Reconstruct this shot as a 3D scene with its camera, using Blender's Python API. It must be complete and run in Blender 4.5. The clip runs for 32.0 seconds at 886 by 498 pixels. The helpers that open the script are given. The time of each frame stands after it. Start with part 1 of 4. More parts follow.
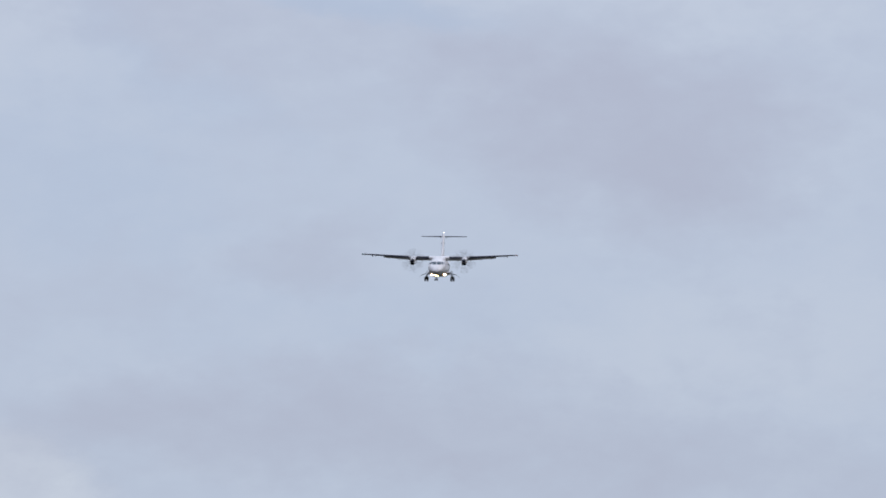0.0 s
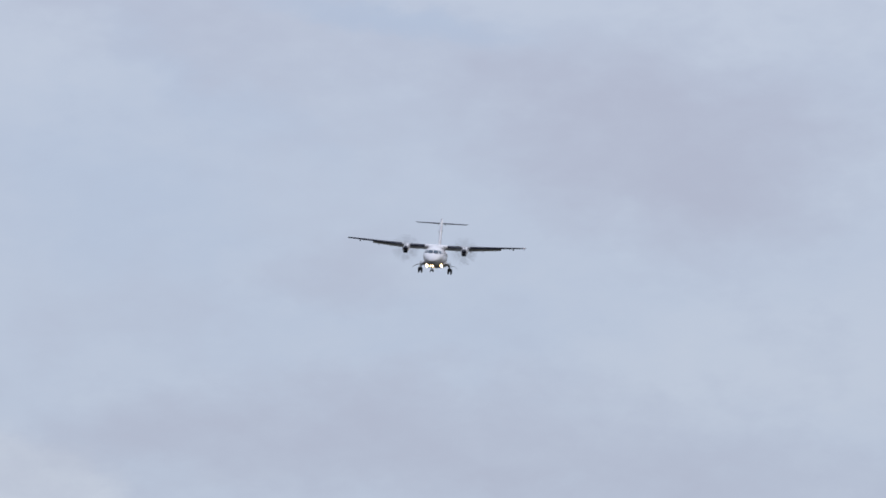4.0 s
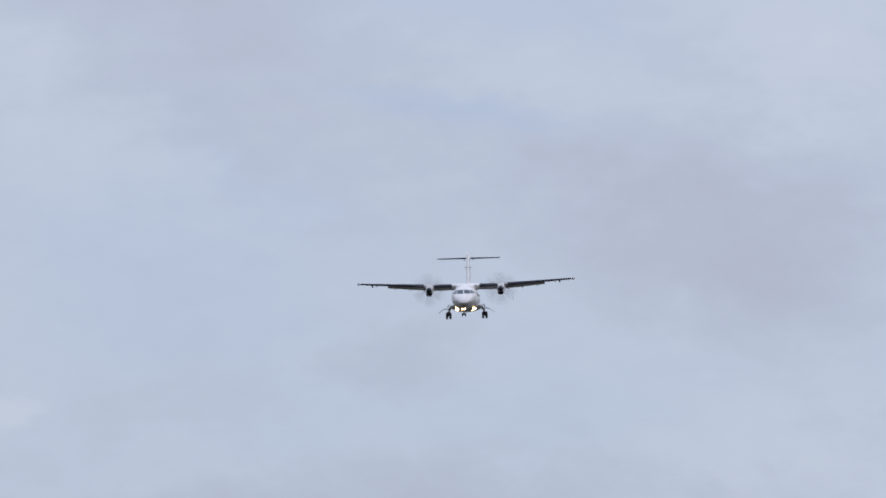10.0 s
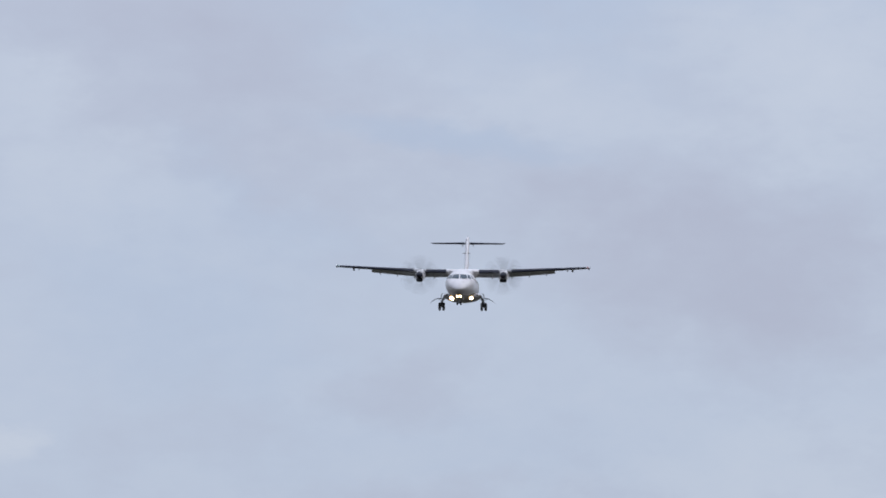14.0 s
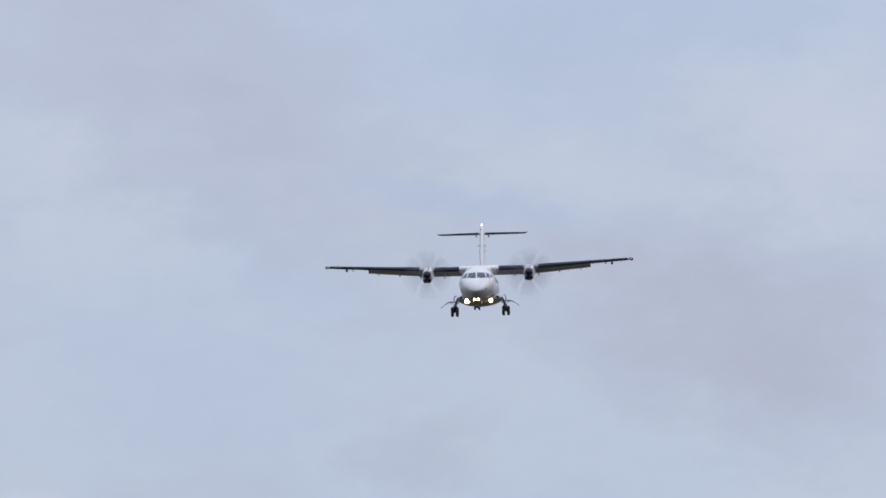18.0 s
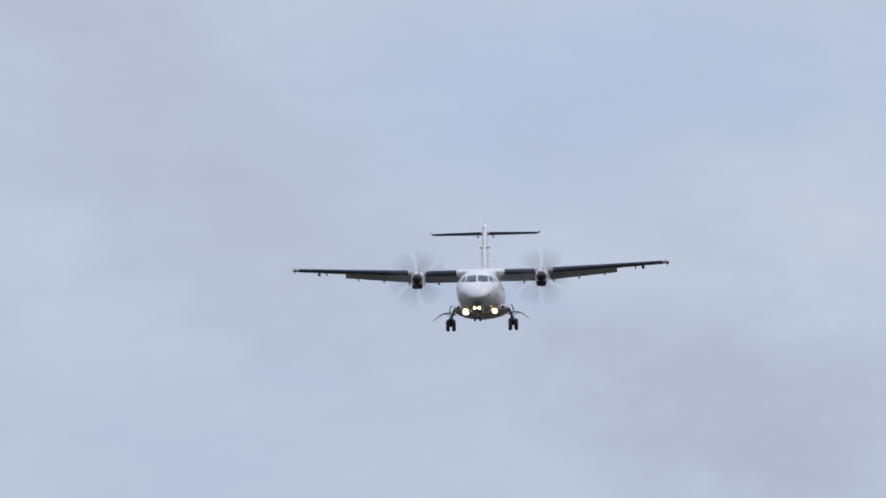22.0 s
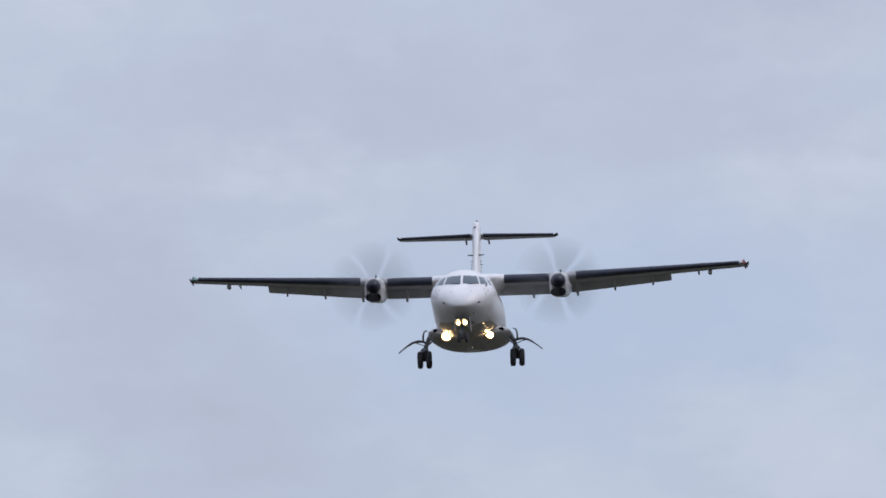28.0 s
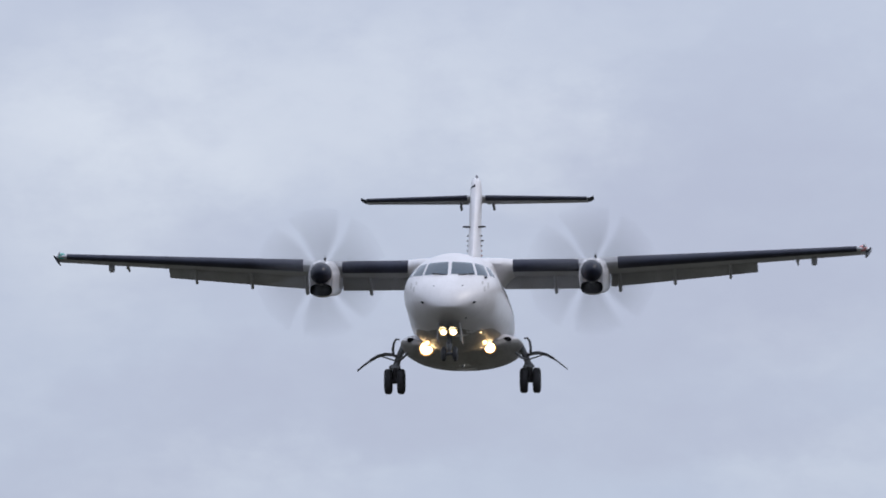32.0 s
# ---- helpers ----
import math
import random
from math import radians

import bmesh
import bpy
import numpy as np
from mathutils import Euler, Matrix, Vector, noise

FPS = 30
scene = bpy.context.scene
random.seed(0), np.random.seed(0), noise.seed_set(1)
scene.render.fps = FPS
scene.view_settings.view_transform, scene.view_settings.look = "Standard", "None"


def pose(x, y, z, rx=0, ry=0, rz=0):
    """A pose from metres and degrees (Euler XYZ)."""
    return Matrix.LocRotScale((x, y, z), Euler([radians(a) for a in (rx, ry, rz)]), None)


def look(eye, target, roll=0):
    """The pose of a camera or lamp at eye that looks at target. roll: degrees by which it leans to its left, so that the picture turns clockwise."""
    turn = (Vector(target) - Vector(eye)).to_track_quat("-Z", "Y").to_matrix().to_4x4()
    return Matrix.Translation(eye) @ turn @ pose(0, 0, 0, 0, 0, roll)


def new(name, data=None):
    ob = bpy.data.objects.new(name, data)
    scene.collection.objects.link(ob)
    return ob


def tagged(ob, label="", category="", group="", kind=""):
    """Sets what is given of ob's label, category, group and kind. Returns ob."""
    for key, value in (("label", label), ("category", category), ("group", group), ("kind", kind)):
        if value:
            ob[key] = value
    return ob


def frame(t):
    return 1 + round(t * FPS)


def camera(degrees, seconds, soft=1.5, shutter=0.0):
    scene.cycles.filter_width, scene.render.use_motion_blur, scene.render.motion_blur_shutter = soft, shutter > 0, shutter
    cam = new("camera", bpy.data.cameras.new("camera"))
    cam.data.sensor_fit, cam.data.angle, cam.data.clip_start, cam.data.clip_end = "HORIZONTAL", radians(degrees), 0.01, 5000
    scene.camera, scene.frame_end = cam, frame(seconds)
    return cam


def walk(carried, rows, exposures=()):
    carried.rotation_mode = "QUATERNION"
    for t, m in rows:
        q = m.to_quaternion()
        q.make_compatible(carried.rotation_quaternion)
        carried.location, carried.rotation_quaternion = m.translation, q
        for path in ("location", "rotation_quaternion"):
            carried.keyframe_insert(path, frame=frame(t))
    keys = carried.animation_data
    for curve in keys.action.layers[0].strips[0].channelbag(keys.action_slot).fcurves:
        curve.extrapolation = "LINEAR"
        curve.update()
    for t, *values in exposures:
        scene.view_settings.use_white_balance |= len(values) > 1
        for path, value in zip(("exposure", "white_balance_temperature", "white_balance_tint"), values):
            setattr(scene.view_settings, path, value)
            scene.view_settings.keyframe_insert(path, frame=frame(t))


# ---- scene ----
# ---- camera: a long lens on a spot near the runway, swung after the approaching aircraft ----
cam = camera(3.6, 32.0, soft=1.7, shutter=0.58)
walk(cam, [
    (0.0, pose(0, 0, 1.7, 93.8188, 0, 0.0319)),
    (0.5, pose(0, 0, 1.7, 93.8278, 0, 0.0679)),
    (1.0, pose(0, 0, 1.7, 93.8446, 0, 0.1072)),
    (1.5, pose(0, 0, 1.7, 93.8459, 0, 0.1124)),
    (2.0, pose(0, 0, 1.7, 93.8563, 0, 0.1793)),
    (2.5, pose(0, 0, 1.7, 93.8552, 0, 0.1763)),
    (3.0, pose(0, 0, 1.7, 93.8641, 0, 0.1735)),
    (3.5, pose(0, 0, 1.7, 93.8703, 0, 0.1707)),
    (4.0, pose(0, 0, 1.7, 93.8812, 0, 0.1732)),
    (4.5, pose(0, 0, 1.7, 93.8972, 0, 0.1813)),
    (5.0, pose(0, 0, 1.7, 93.9217, 0, 0.1940)),
    (5.5, pose(0, 0, 1.7, 93.9579, 0, 0.2104)),
    (6.0, pose(0, 0, 1.7, 94.0065, 0, 0.2306)),
    (6.5, pose(0, 0, 1.7, 94.0160, 0, 0.2461)),
    (7.0, pose(0, 0, 1.7, 94.0649, 0, 0.2745)),
    (7.5, pose(0, 0, 1.7, 94.0913, 0, 0.2978)),
    (8.0, pose(0, 0, 1.7, 94.1301, 0, 0.3172)),
    (8.5, pose(0, 0, 1.7, 94.1612, 0, 0.3381)),
    (9.0, pose(0, 0, 1.7, 94.1843, 0, 0.3555)),
    (9.5, pose(0, 0, 1.7, 94.2136, 0, 0.3776)),
    (10.0, pose(0, 0, 1.7, 94.2371, 0, 0.3941)),
    (10.5, pose(0, 0, 1.7, 94.2828, 0, 0.4122)),
    (11.0, pose(0, 0, 1.7, 94.2961, 0, 0.4192)),
    (11.5, pose(0, 0, 1.7, 94.3075, 0, 0.4207)),
    (12.0, pose(0, 0, 1.7, 94.3344, 0, 0.4254)),
    (12.5, pose(0, 0, 1.7, 94.3233, 0, 0.4230)),
    (13.0, pose(0, 0, 1.7, 94.3165, 0, 0.4212)),
    (13.5, pose(0, 0, 1.7, 94.3370, 0, 0.4258)),
    (14.0, pose(0, 0, 1.7, 94.3655, 0, 0.4180)),
    (14.5, pose(0, 0, 1.7, 94.3919, 0, 0.4203)),
    (15.0, pose(0, 0, 1.7, 94.4183, 0, 0.4237)),
    (15.5, pose(0, 0, 1.7, 94.4457, 0, 0.4285)),
    (16.0, pose(0, 0, 1.7, 94.4772, 0, 0.4345)),
    (16.5, pose(0, 0, 1.7, 94.5156, 0, 0.4416)),
    (17.0, pose(0, 0, 1.7, 94.5608, 0, 0.4498)),
    (17.5, pose(0, 0, 1.7, 94.5835, 0, 0.4623)),
    (18.0, pose(0, 0, 1.7, 94.6242, 0, 0.4752)),
    (18.5, pose(0, 0, 1.7, 94.6591, 0, 0.4924)),
    (18.7, pose(0, 0, 1.7, 94.6870, 0, 0.4990)),
    (19.0, pose(0, 0, 1.7, 94.6957, 0, 0.5082)),
    (19.5, pose(0, 0, 1.7, 94.7574, 0, 0.5215)),
    (20.0, pose(0, 0, 1.7, 94.8152, 0, 0.5337)),
    (20.5, pose(0, 0, 1.7, 94.8699, 0, 0.5341)),
    (21.0, pose(0, 0, 1.7, 94.9190, 0, 0.5164)),
    (21.5, pose(0, 0, 1.7, 94.9645, 0, 0.5204)),
    (22.0, pose(0, 0, 1.7, 94.9827, 0, 0.4809)),
    (22.2, pose(0, 0, 1.7, 95.0180, 0, 0.4640)),
    (22.5, pose(0, 0, 1.7, 95.0792, 0, 0.4724)),
    (23.0, pose(0, 0, 1.7, 95.1640, 0, 0.4799)),
    (23.5, pose(0, 0, 1.7, 95.2619, 0, 0.4625)),
    (24.0, pose(0, 0, 1.7, 95.3211, 0, 0.3287)),
    (24.2, pose(0, 0, 1.7, 95.3600, 0, 0.3520)),
    (24.5, pose(0, 0, 1.7, 95.4391, 0, 0.3657)),
    (25.0, pose(0, 0, 1.7, 95.4768, 0, 0.3697)),
    (25.5, pose(0, 0, 1.7, 95.6108, 0, 0.3987)),
    (26.0, pose(0, 0, 1.7, 95.6902, 0, 0.4177)),
    (26.5, pose(0, 0, 1.7, 95.7229, 0, 0.4274)),
    (27.0, pose(0, 0, 1.7, 95.7518, 0, 0.4326)),
    (27.5, pose(0, 0, 1.7, 95.8197, 0, 0.4378)),
    (28.0, pose(0, 0, 1.7, 95.9342, 0, 0.4439)),
    (28.5, pose(0, 0, 1.7, 96.0285, 0, 0.4445)),
    (29.0, pose(0, 0, 1.7, 96.2056, 0, 0.4332)),
    (29.5, pose(0, 0, 1.7, 96.3239, 0, 0.4206)),
    (30.0, pose(0, 0, 1.7, 96.4046, 0, 0.4079)),
    (30.5, pose(0, 0, 1.7, 96.5926, 0, 0.4045)),
    (31.0, pose(0, 0, 1.7, 96.7818, 0, 0.3876)),
    (31.1, pose(0, 0, 1.7, 96.7850, 0, 0.3850)),
    (31.3, pose(0, 0, 1.7, 96.8150, 0, 0.3800)),
    (31.5, pose(0, 0, 1.7, 96.9283, 0, 0.3754)),
    (32.0, pose(0, 0, 1.7, 97.1715, 0, 0.4211)),
])

# ---- world: broken thin overcast, brighter overhead, and a veiled sun ----
SUN_EL, SUN_AZ = radians(48), radians(98)       # azimuth clockwise from +Y: to the right of the camera
world = bpy.data.worlds.new("overcast_sky")
scene.world = world
world.use_nodes = True
wt = world.node_tree
wt.nodes.clear()


def wnode(kind, **values):
    n = wt.nodes.new(kind)
    for k, v in values.items():
        n.inputs[int(k[1:])].default_value = v
    return n


def wmath(op, a, b):
    n = wt.nodes.new("ShaderNodeMath")
    n.operation = op
    for i, v in enumerate((a, b)):
        if isinstance(v, (int, float)):
            n.inputs[i].default_value = v
        else:
            wt.links.new(v, n.inputs[i])
    return n.outputs[0]


LENS = 784 / math.tan(radians(1.8))             # scales directions to handy numbers for the cloud plan
coord = wt.nodes.new("ShaderNodeTexCoord")
split = wt.nodes.new("ShaderNodeSeparateXYZ")
wt.links.new(coord.outputs["Generated"], split.inputs[0])
along = wmath("MAXIMUM", split.outputs[1], 0.02)
px = wmath("MULTIPLY", wmath("DIVIDE", split.outputs[0], along), LENS)
pz = wmath("SUBTRACT", wmath("MULTIPLY", wmath("DIVIDE", split.outputs[2], along), LENS), LENS * radians(3.0))
plan = wt.nodes.new("ShaderNodeCombineXYZ")
wt.links.new(px, plan.inputs[0])
wt.links.new(pz, plan.inputs[1])


def wnoise(vec, scale, detail, rough, stretch=(1, 1, 1), turn=0.0):
    mp = wt.nodes.new("ShaderNodeMapping")
    mp.inputs["Scale"].default_value = stretch
    mp.inputs["Rotation"].default_value = (0, 0, turn)
    wt.links.new(vec, mp.inputs["Vector"])
    n = wt.nodes.new("ShaderNodeTexNoise")
    n.inputs["Scale"].default_value = scale
    n.inputs["Detail"].default_value = detail
    n.inputs["Roughness"].default_value = rough
    wt.links.new(mp.outputs[0], n.inputs["Vector"])
    return n


# ragged cloud edges: the plan is pushed about by noise before the banks are laid on it
wob = wnoise(plan.outputs[0], 0.0042, 5, 0.62, (0.8, 1.3, 1))
sub = wt.nodes.new("ShaderNodeVectorMath")
sub.operation = "SUBTRACT"
wt.links.new(wob.outputs["Color"], sub.inputs[0])
sub.inputs[1].default_value = (0.5, 0.5, 0.5)
mad = wt.nodes.new("ShaderNodeVectorMath")
mad.operation = "MULTIPLY_ADD"
wt.links.new(sub.outputs[0], mad.inputs[0])
mad.inputs[1].default_value = (420, 300, 0)
wt.links.new(plan.outputs[0], mad.inputs[2])
ragged = mad.outputs[0]


curl = wnoise(plan.outputs[0], 0.02, 4, 0.6, (0.7, 1.3, 1))
shift = wt.nodes.new("ShaderNodeVectorMath")
shift.operation = "SUBTRACT"
wt.links.new(curl.outputs["Color"], shift.inputs[0])
shift.inputs[1].default_value = (0.5, 0.5, 0.5)
frayed = wt.nodes.new("ShaderNodeVectorMath")
frayed.operation = "MULTIPLY_ADD"
wt.links.new(shift.outputs[0], frayed.inputs[0])
frayed.inputs[1].default_value = (110, 60, 0)
wt.links.new(plan.outputs[0], frayed.inputs[2])
crisp = frayed.outputs[0]


def bank(x, y, sx, sy, turn, amount, on=None, soft=1.4):
    """One cloud bank, or a clear lane, as a soft ellipse on the plan."""
    mp = wt.nodes.new("ShaderNodeMapping")
    mp.vector_type = "TEXTURE"
    mp.inputs["Location"].default_value = (x, y, 0)
    mp.inputs["Rotation"].default_value = (0, 0, radians(turn))
    mp.inputs["Scale"].default_value = (sx, sy, 1)
    wt.links.new(on or ragged, mp.inputs["Vector"])
    ln = wt.nodes.new("ShaderNodeVectorMath")
    ln.operation = "LENGTH"
    wt.links.new(mp.outputs[0], ln.inputs[0])
    mr = wt.nodes.new("ShaderNodeMapRange")
    mr.interpolation_type = "SMOOTHERSTEP"
    mr.inputs["From Min"].default_value = 0.8 + soft / 2
    mr.inputs["From Max"].default_value = 0.8 - soft / 2
    mr.inputs["To Min"].default_value = 0.0
    mr.inputs["To Max"].default_value = amount
    wt.links.new(ln.outputs["Value"], mr.inputs["Value"])
    return mr.outputs[0]


def total(values):
    s = values[0]
    for v in values[1:]:
        s = wmath("ADD", s, v)
    return s


GREY = [bank(325, 585, 360, 190, -8, 0.95), bank(-640, 890, 580, 140, -26, 0.55), bank(-690, 1120, 540, 150, -30, 0.55), bank(-290, 335, 170, 80, 0, 0.42),
        bank(-250, 55, 720, 110, 0, 0.6), bank(-360, 1560, 480, 130, 4, 0.75), bank(330, 1840, 420, 330, 20, 0.95),
        bank(-480, 1800, 300, 120, -10, 0.4), bank(-790, 1345, 270, 210, -30, 0.5), bank(250, 1500, 500, 60, 3, 0.35),
        bank(-640, 240, 200, 60, 5, 0.15), bank(420, -40, 500, 90, 0, 0.4), bank(-60, 700, 260, 60, -18, 0.3)]
PALE = [bank(-850, 790, 230, 150, -35, 0.16), bank(-950, 250, 75, 36, 12, 0.36, crisp, 1.0), bank(-850, -45, 300, 130, -12, 0.5, crisp, 0.5),
        bank(-440, 2110, 560, 170, 6, 0.58), bank(20, 2010, 200, 110, -15, 0.55), bank(500, 1440, 260, 110, 10, 0.27),
        bank(-560, 1420, 300, 70, 0, 0.3), bank(520, 900, 280, 180, 0, 0.25), bank(-100, 830, 480, 60, 2, 0.12),
        bank(520, 200, 420, 150, 0, 0.25), bank(420, 1690, 180, 90, 0, 0.4), bank(-820, 1960, 300, 260, 0, 0.5)]
BLUE = [bank(60, 1150, 640, 200, 3, 0.8), bank(-640, 500, 300, 170, -20, 0.38),
        bank(-480, 690, 260, 60, -30, 0.35), bank(0, 240, 600, 90, 0, 0.2)]

thin = wnoise(plan.outputs[0], 0.0052, 6, 0.6, (0.75, 1.25, 1), 0.06)
fine = wnoise(plan.outputs[0], 0.016, 4, 0.55, (0.7, 1.2, 1), -0.05)
veil = wmath("ADD", wmath("MULTIPLY", wmath("SUBTRACT", thin.outputs["Fac"], 0.5), 1.0),
             wmath("MULTIPLY", wmath("SUBTRACT", fine.outputs["Fac"], 0.5), 0.45))
grey_sum = wmath("ADD", total(GREY), wmath("MULTIPLY", veil, 1.0))
pale_sum = wmath("ADD", total(PALE), wmath("MULTIPLY", veil, -0.5))
blue_sum = total(BLUE)


def blend(fac, a, b):
    n = wt.nodes.new("ShaderNodeMix")
    n.data_type = "RGBA"
    n.clamp_factor = True
    wt.links.new(fac, n.inputs[0])
    for i, v in ((6, a), (7, b)):
        if isinstance(v, tuple):
            n.inputs[i].default_value = (*v, 1)
        else:
            wt.links.new(v, n.inputs[i])
    return n.outputs[2]


rise = wt.nodes.new("ShaderNodeMapRange")
rise.inputs["From Min"].default_value, rise.inputs["From Max"].default_value = 300, 1900
wt.links.new(pz, rise.inputs["Value"])
col = blend(rise.outputs[0], (0.518, 0.592, 0.742), (0.498, 0.550, 0.684))
col = blend(blue_sum, col, (0.445, 0.540, 0.720))
col = blend(pale_sum, col, (0.655, 0.705, 0.805))
col = blend(grey_sum, col, (0.462, 0.502, 0.640))
col = blend(bank(-165, 795, 260, 30, -8, 0.65, crisp, 1.4), col, (0.440, 0.530, 0.705))      # one clear blue lane
# an overcast sky is about three times as bright overhead as at the horizon
lift = wmath("ADD", wmath("MULTIPLY", wmath("MAXIMUM", split.outputs[2], 0.0), 1.6), 0.893)
clouds = wnode("ShaderNodeBackground")
wt.links.new(col, clouds.inputs[0])
wt.links.new(lift, clouds.inputs[1])
air = wt.nodes.new("ShaderNodeTexSky")
air.sky_type = "NISHITA"
air.sun_disc = False
air.sun_elevation = SUN_EL
air.sun_rotation = SUN_AZ
clear = wnode("ShaderNodeBackground", i1=0.06)
wt.links.new(air.outputs[0], clear.inputs[0])
cover = wt.nodes.new("ShaderNodeMixShader")
cover.inputs[0].default_value = 0.9
wt.links.new(clear.outputs[0], cover.inputs[1])
wt.links.new(clouds.outputs[0], cover.inputs[2])
out = wt.nodes.new("ShaderNodeOutputWorld")
wt.links.new(cover.outputs[0], out.inputs[0])

sun = new("sun", bpy.data.lights.new("sun", "SUN"))
sun.data.energy, sun.data.angle, sun.data.color = 0.75, radians(25), (1.0, 0.93, 0.86)
sd = Vector((math.sin(SUN_AZ) * math.cos(SUN_EL), math.cos(SUN_AZ) * math.cos(SUN_EL), math.sin(SUN_EL)))
sun.matrix_world = look(sd * 50, (0, 0, 0))


# ---- materials ----
def material(name, color, rough=0.5, metal=0.0, stain=0.12, scale=2.0, grain=30.0, bump=0.02, coat=0.0, streak=(1, 1, 1), spec=0.5, gloss=0.06):
    m = bpy.data.materials.new(name)
    m.use_nodes = True
    t = m.node_tree
    b = t.nodes["Principled BSDF"]
    tc = t.nodes.new("ShaderNodeTexCoord")
    mp = t.nodes.new("ShaderNodeMapping")
    mp.inputs["Scale"].default_value = streak
    t.links.new(tc.outputs["Object"], mp.inputs[0])
    big, small = t.nodes.new("ShaderNodeTexNoise"), t.nodes.new("ShaderNodeTexNoise")
    for n, s, dt in ((big, scale, 5), (small, grain, 3)):
        n.inputs["Scale"].default_value, n.inputs["Detail"].default_value = s, dt
        t.links.new(mp.outputs[0], n.inputs["Vector"])
    ramp = t.nodes.new("ShaderNodeMapRange")
    ramp.inputs["From Min"].default_value, ramp.inputs["From Max"].default_value = 0.35, 0.75
    ramp.inputs["To Min"].default_value, ramp.inputs["To Max"].default_value = 0.0, 1.0
    t.links.new(big.outputs["Fac"], ramp.inputs["Value"])
    mix = t.nodes.new("ShaderNodeMix")
    mix.data_type = "RGBA"
    mix.inputs[6].default_value = (*color, 1)
    mix.inputs[7].default_value = (*[c * (1 - stain) * (1 - 0.1 * stain * i) for i, c in enumerate(color)], 1)
    t.links.new(ramp.outputs[0], mix.inputs[0])
    fleck = t.nodes.new("ShaderNodeMix")
    fleck.data_type = "RGBA"
    fleck.blend_type = "MULTIPLY"
    fleck.inputs[0].default_value = min(1.0, stain * 1.2)
    t.links.new(mix.outputs[2], fleck.inputs[6])
    t.links.new(small.outputs["Color"], fleck.inputs[7])
    gray = t.nodes.new("ShaderNodeRGBToBW")
    t.links.new(small.outputs["Color"], gray.inputs[0])
    t.links.new(gray.outputs[0], fleck.inputs[7])
    t.links.new(fleck.outputs[2], b.inputs["Base Color"])
    rr = t.nodes.new("ShaderNodeMapRange")
    rr.inputs["To Min"].default_value, rr.inputs["To Max"].default_value = max(0.02, rough - 0.08), rough + 0.1
    t.links.new(small.outputs["Fac"], rr.inputs["Value"])
    t.links.new(rr.outputs[0], b.inputs["Roughness"])
    b.inputs["Metallic"].default_value = metal
    b.inputs["Coat Weight"].default_value, b.inputs["Coat Roughness"].default_value = coat, gloss
    b.inputs["Specular IOR Level"].default_value = spec
    if bump:
        bp = t.nodes.new("ShaderNodeBump")
        bp.inputs["Strength"].default_value, bp.inputs["Distance"].default_value = bump, 0.02
        t.links.new(small.outputs["Fac"], bp.inputs["Height"])
        t.links.new(bp.outputs[0], b.inputs["Normal"])
    return m


def glow(name, color, strength):
    m = bpy.data.materials.new(name)
    m.use_nodes = True
    b = m.node_tree.nodes["Principled BSDF"]
    b.inputs["Base Color"].default_value = (*color, 1)
    b.inputs["Emission Color"].default_value = (*color, 1)
    b.inputs["Emission Strength"].default_value = strength
    return m


def glass(name, color, rough=0.05):
    m = bpy.data.materials.new(name)
    m.use_nodes = True
    b = m.node_tree.nodes["Principled BSDF"]
    b.inputs["Base Color"].default_value = (*color, 1)
    b.inputs["Roughness"].default_value = rough
    b.inputs["Specular IOR Level"].default_value = 0.5
    return m


WHITE = material("white_gloss_paint", (0.74, 0.715, 0.72), 0.42, stain=0.14, scale=1.5, grain=11, bump=0.012, coat=0.6, streak=(1.2, 0.35, 1.2), gloss=0.3)
# belly grey includes the shade of the underside; the stains are its own
BELLY = material("belly_shade_grey_oily", (0.48, 0.46, 0.435), 0.55, stain=0.45, scale=1.1, grain=9, bump=0.02, streak=(1.6, 0.3, 1.2))
WING = material("wing_grey_paint", (0.50, 0.505, 0.525), 0.45, stain=0.2, scale=0.9, grain=12, bump=0.02, streak=(1.4, 0.5, 1))
FLAP = material("flap_grey_paint", (0.54, 0.545, 0.565), 0.5, stain=0.25, scale=1.2, grain=14, bump=0.02, streak=(1.5, 0.5, 1))
BOOT = material("black_deicing_rubber", (0.046, 0.050, 0.074), 0.62, stain=0.3, scale=1.5, grain=20, bump=0.03, spec=0.22)
BLACK = material("black_paint", (0.014, 0.016, 0.030), 0.3, stain=0.2, scale=3, grain=25, spec=0.3)
# near-black faces stand in for the darkness inside the shallow intakes
HOLE = material("dark_intake", (0.008, 0.008, 0.009), 0.8, stain=0.2, spec=0.1)
BLADE = material("grey_composite_blade", (0.10, 0.10, 0.105), 0.5, stain=0.2, scale=3, grain=30)
TYRE = material("black_tyre_rubber", (0.036, 0.036, 0.040), 0.75, stain=0.3, scale=4, grain=40, bump=0.08)
STEEL = material("gear_metal_grey", (0.26, 0.27, 0.28), 0.45, 0.3, stain=0.35, scale=5, grain=40)
DARKSTEEL = material("gear_dark_metal", (0.09, 0.09, 0.095), 0.5, 0.3, stain=0.35, scale=5, grain=40)
RUST = material("red_brown_paint", (0.30, 0.12, 0.10), 0.5, stain=0.2, scale=6)
RIM = material("wheel_rim_alloy", (0.45, 0.45, 0.46), 0.4, 0.6, stain=0.3, scale=6)
BROWN = material("faded_tan_marking", (0.66, 0.635, 0.625), 0.45, stain=0.3, scale=12, grain=60)
GRASS = material("airfield_grass", (0.074, 0.070, 0.049), 0.95, stain=0.4, scale=0.012, grain=0.4, bump=0.3)
PANE = glass("cockpit_glass", (0.022, 0.045, 0.066), 0.06)
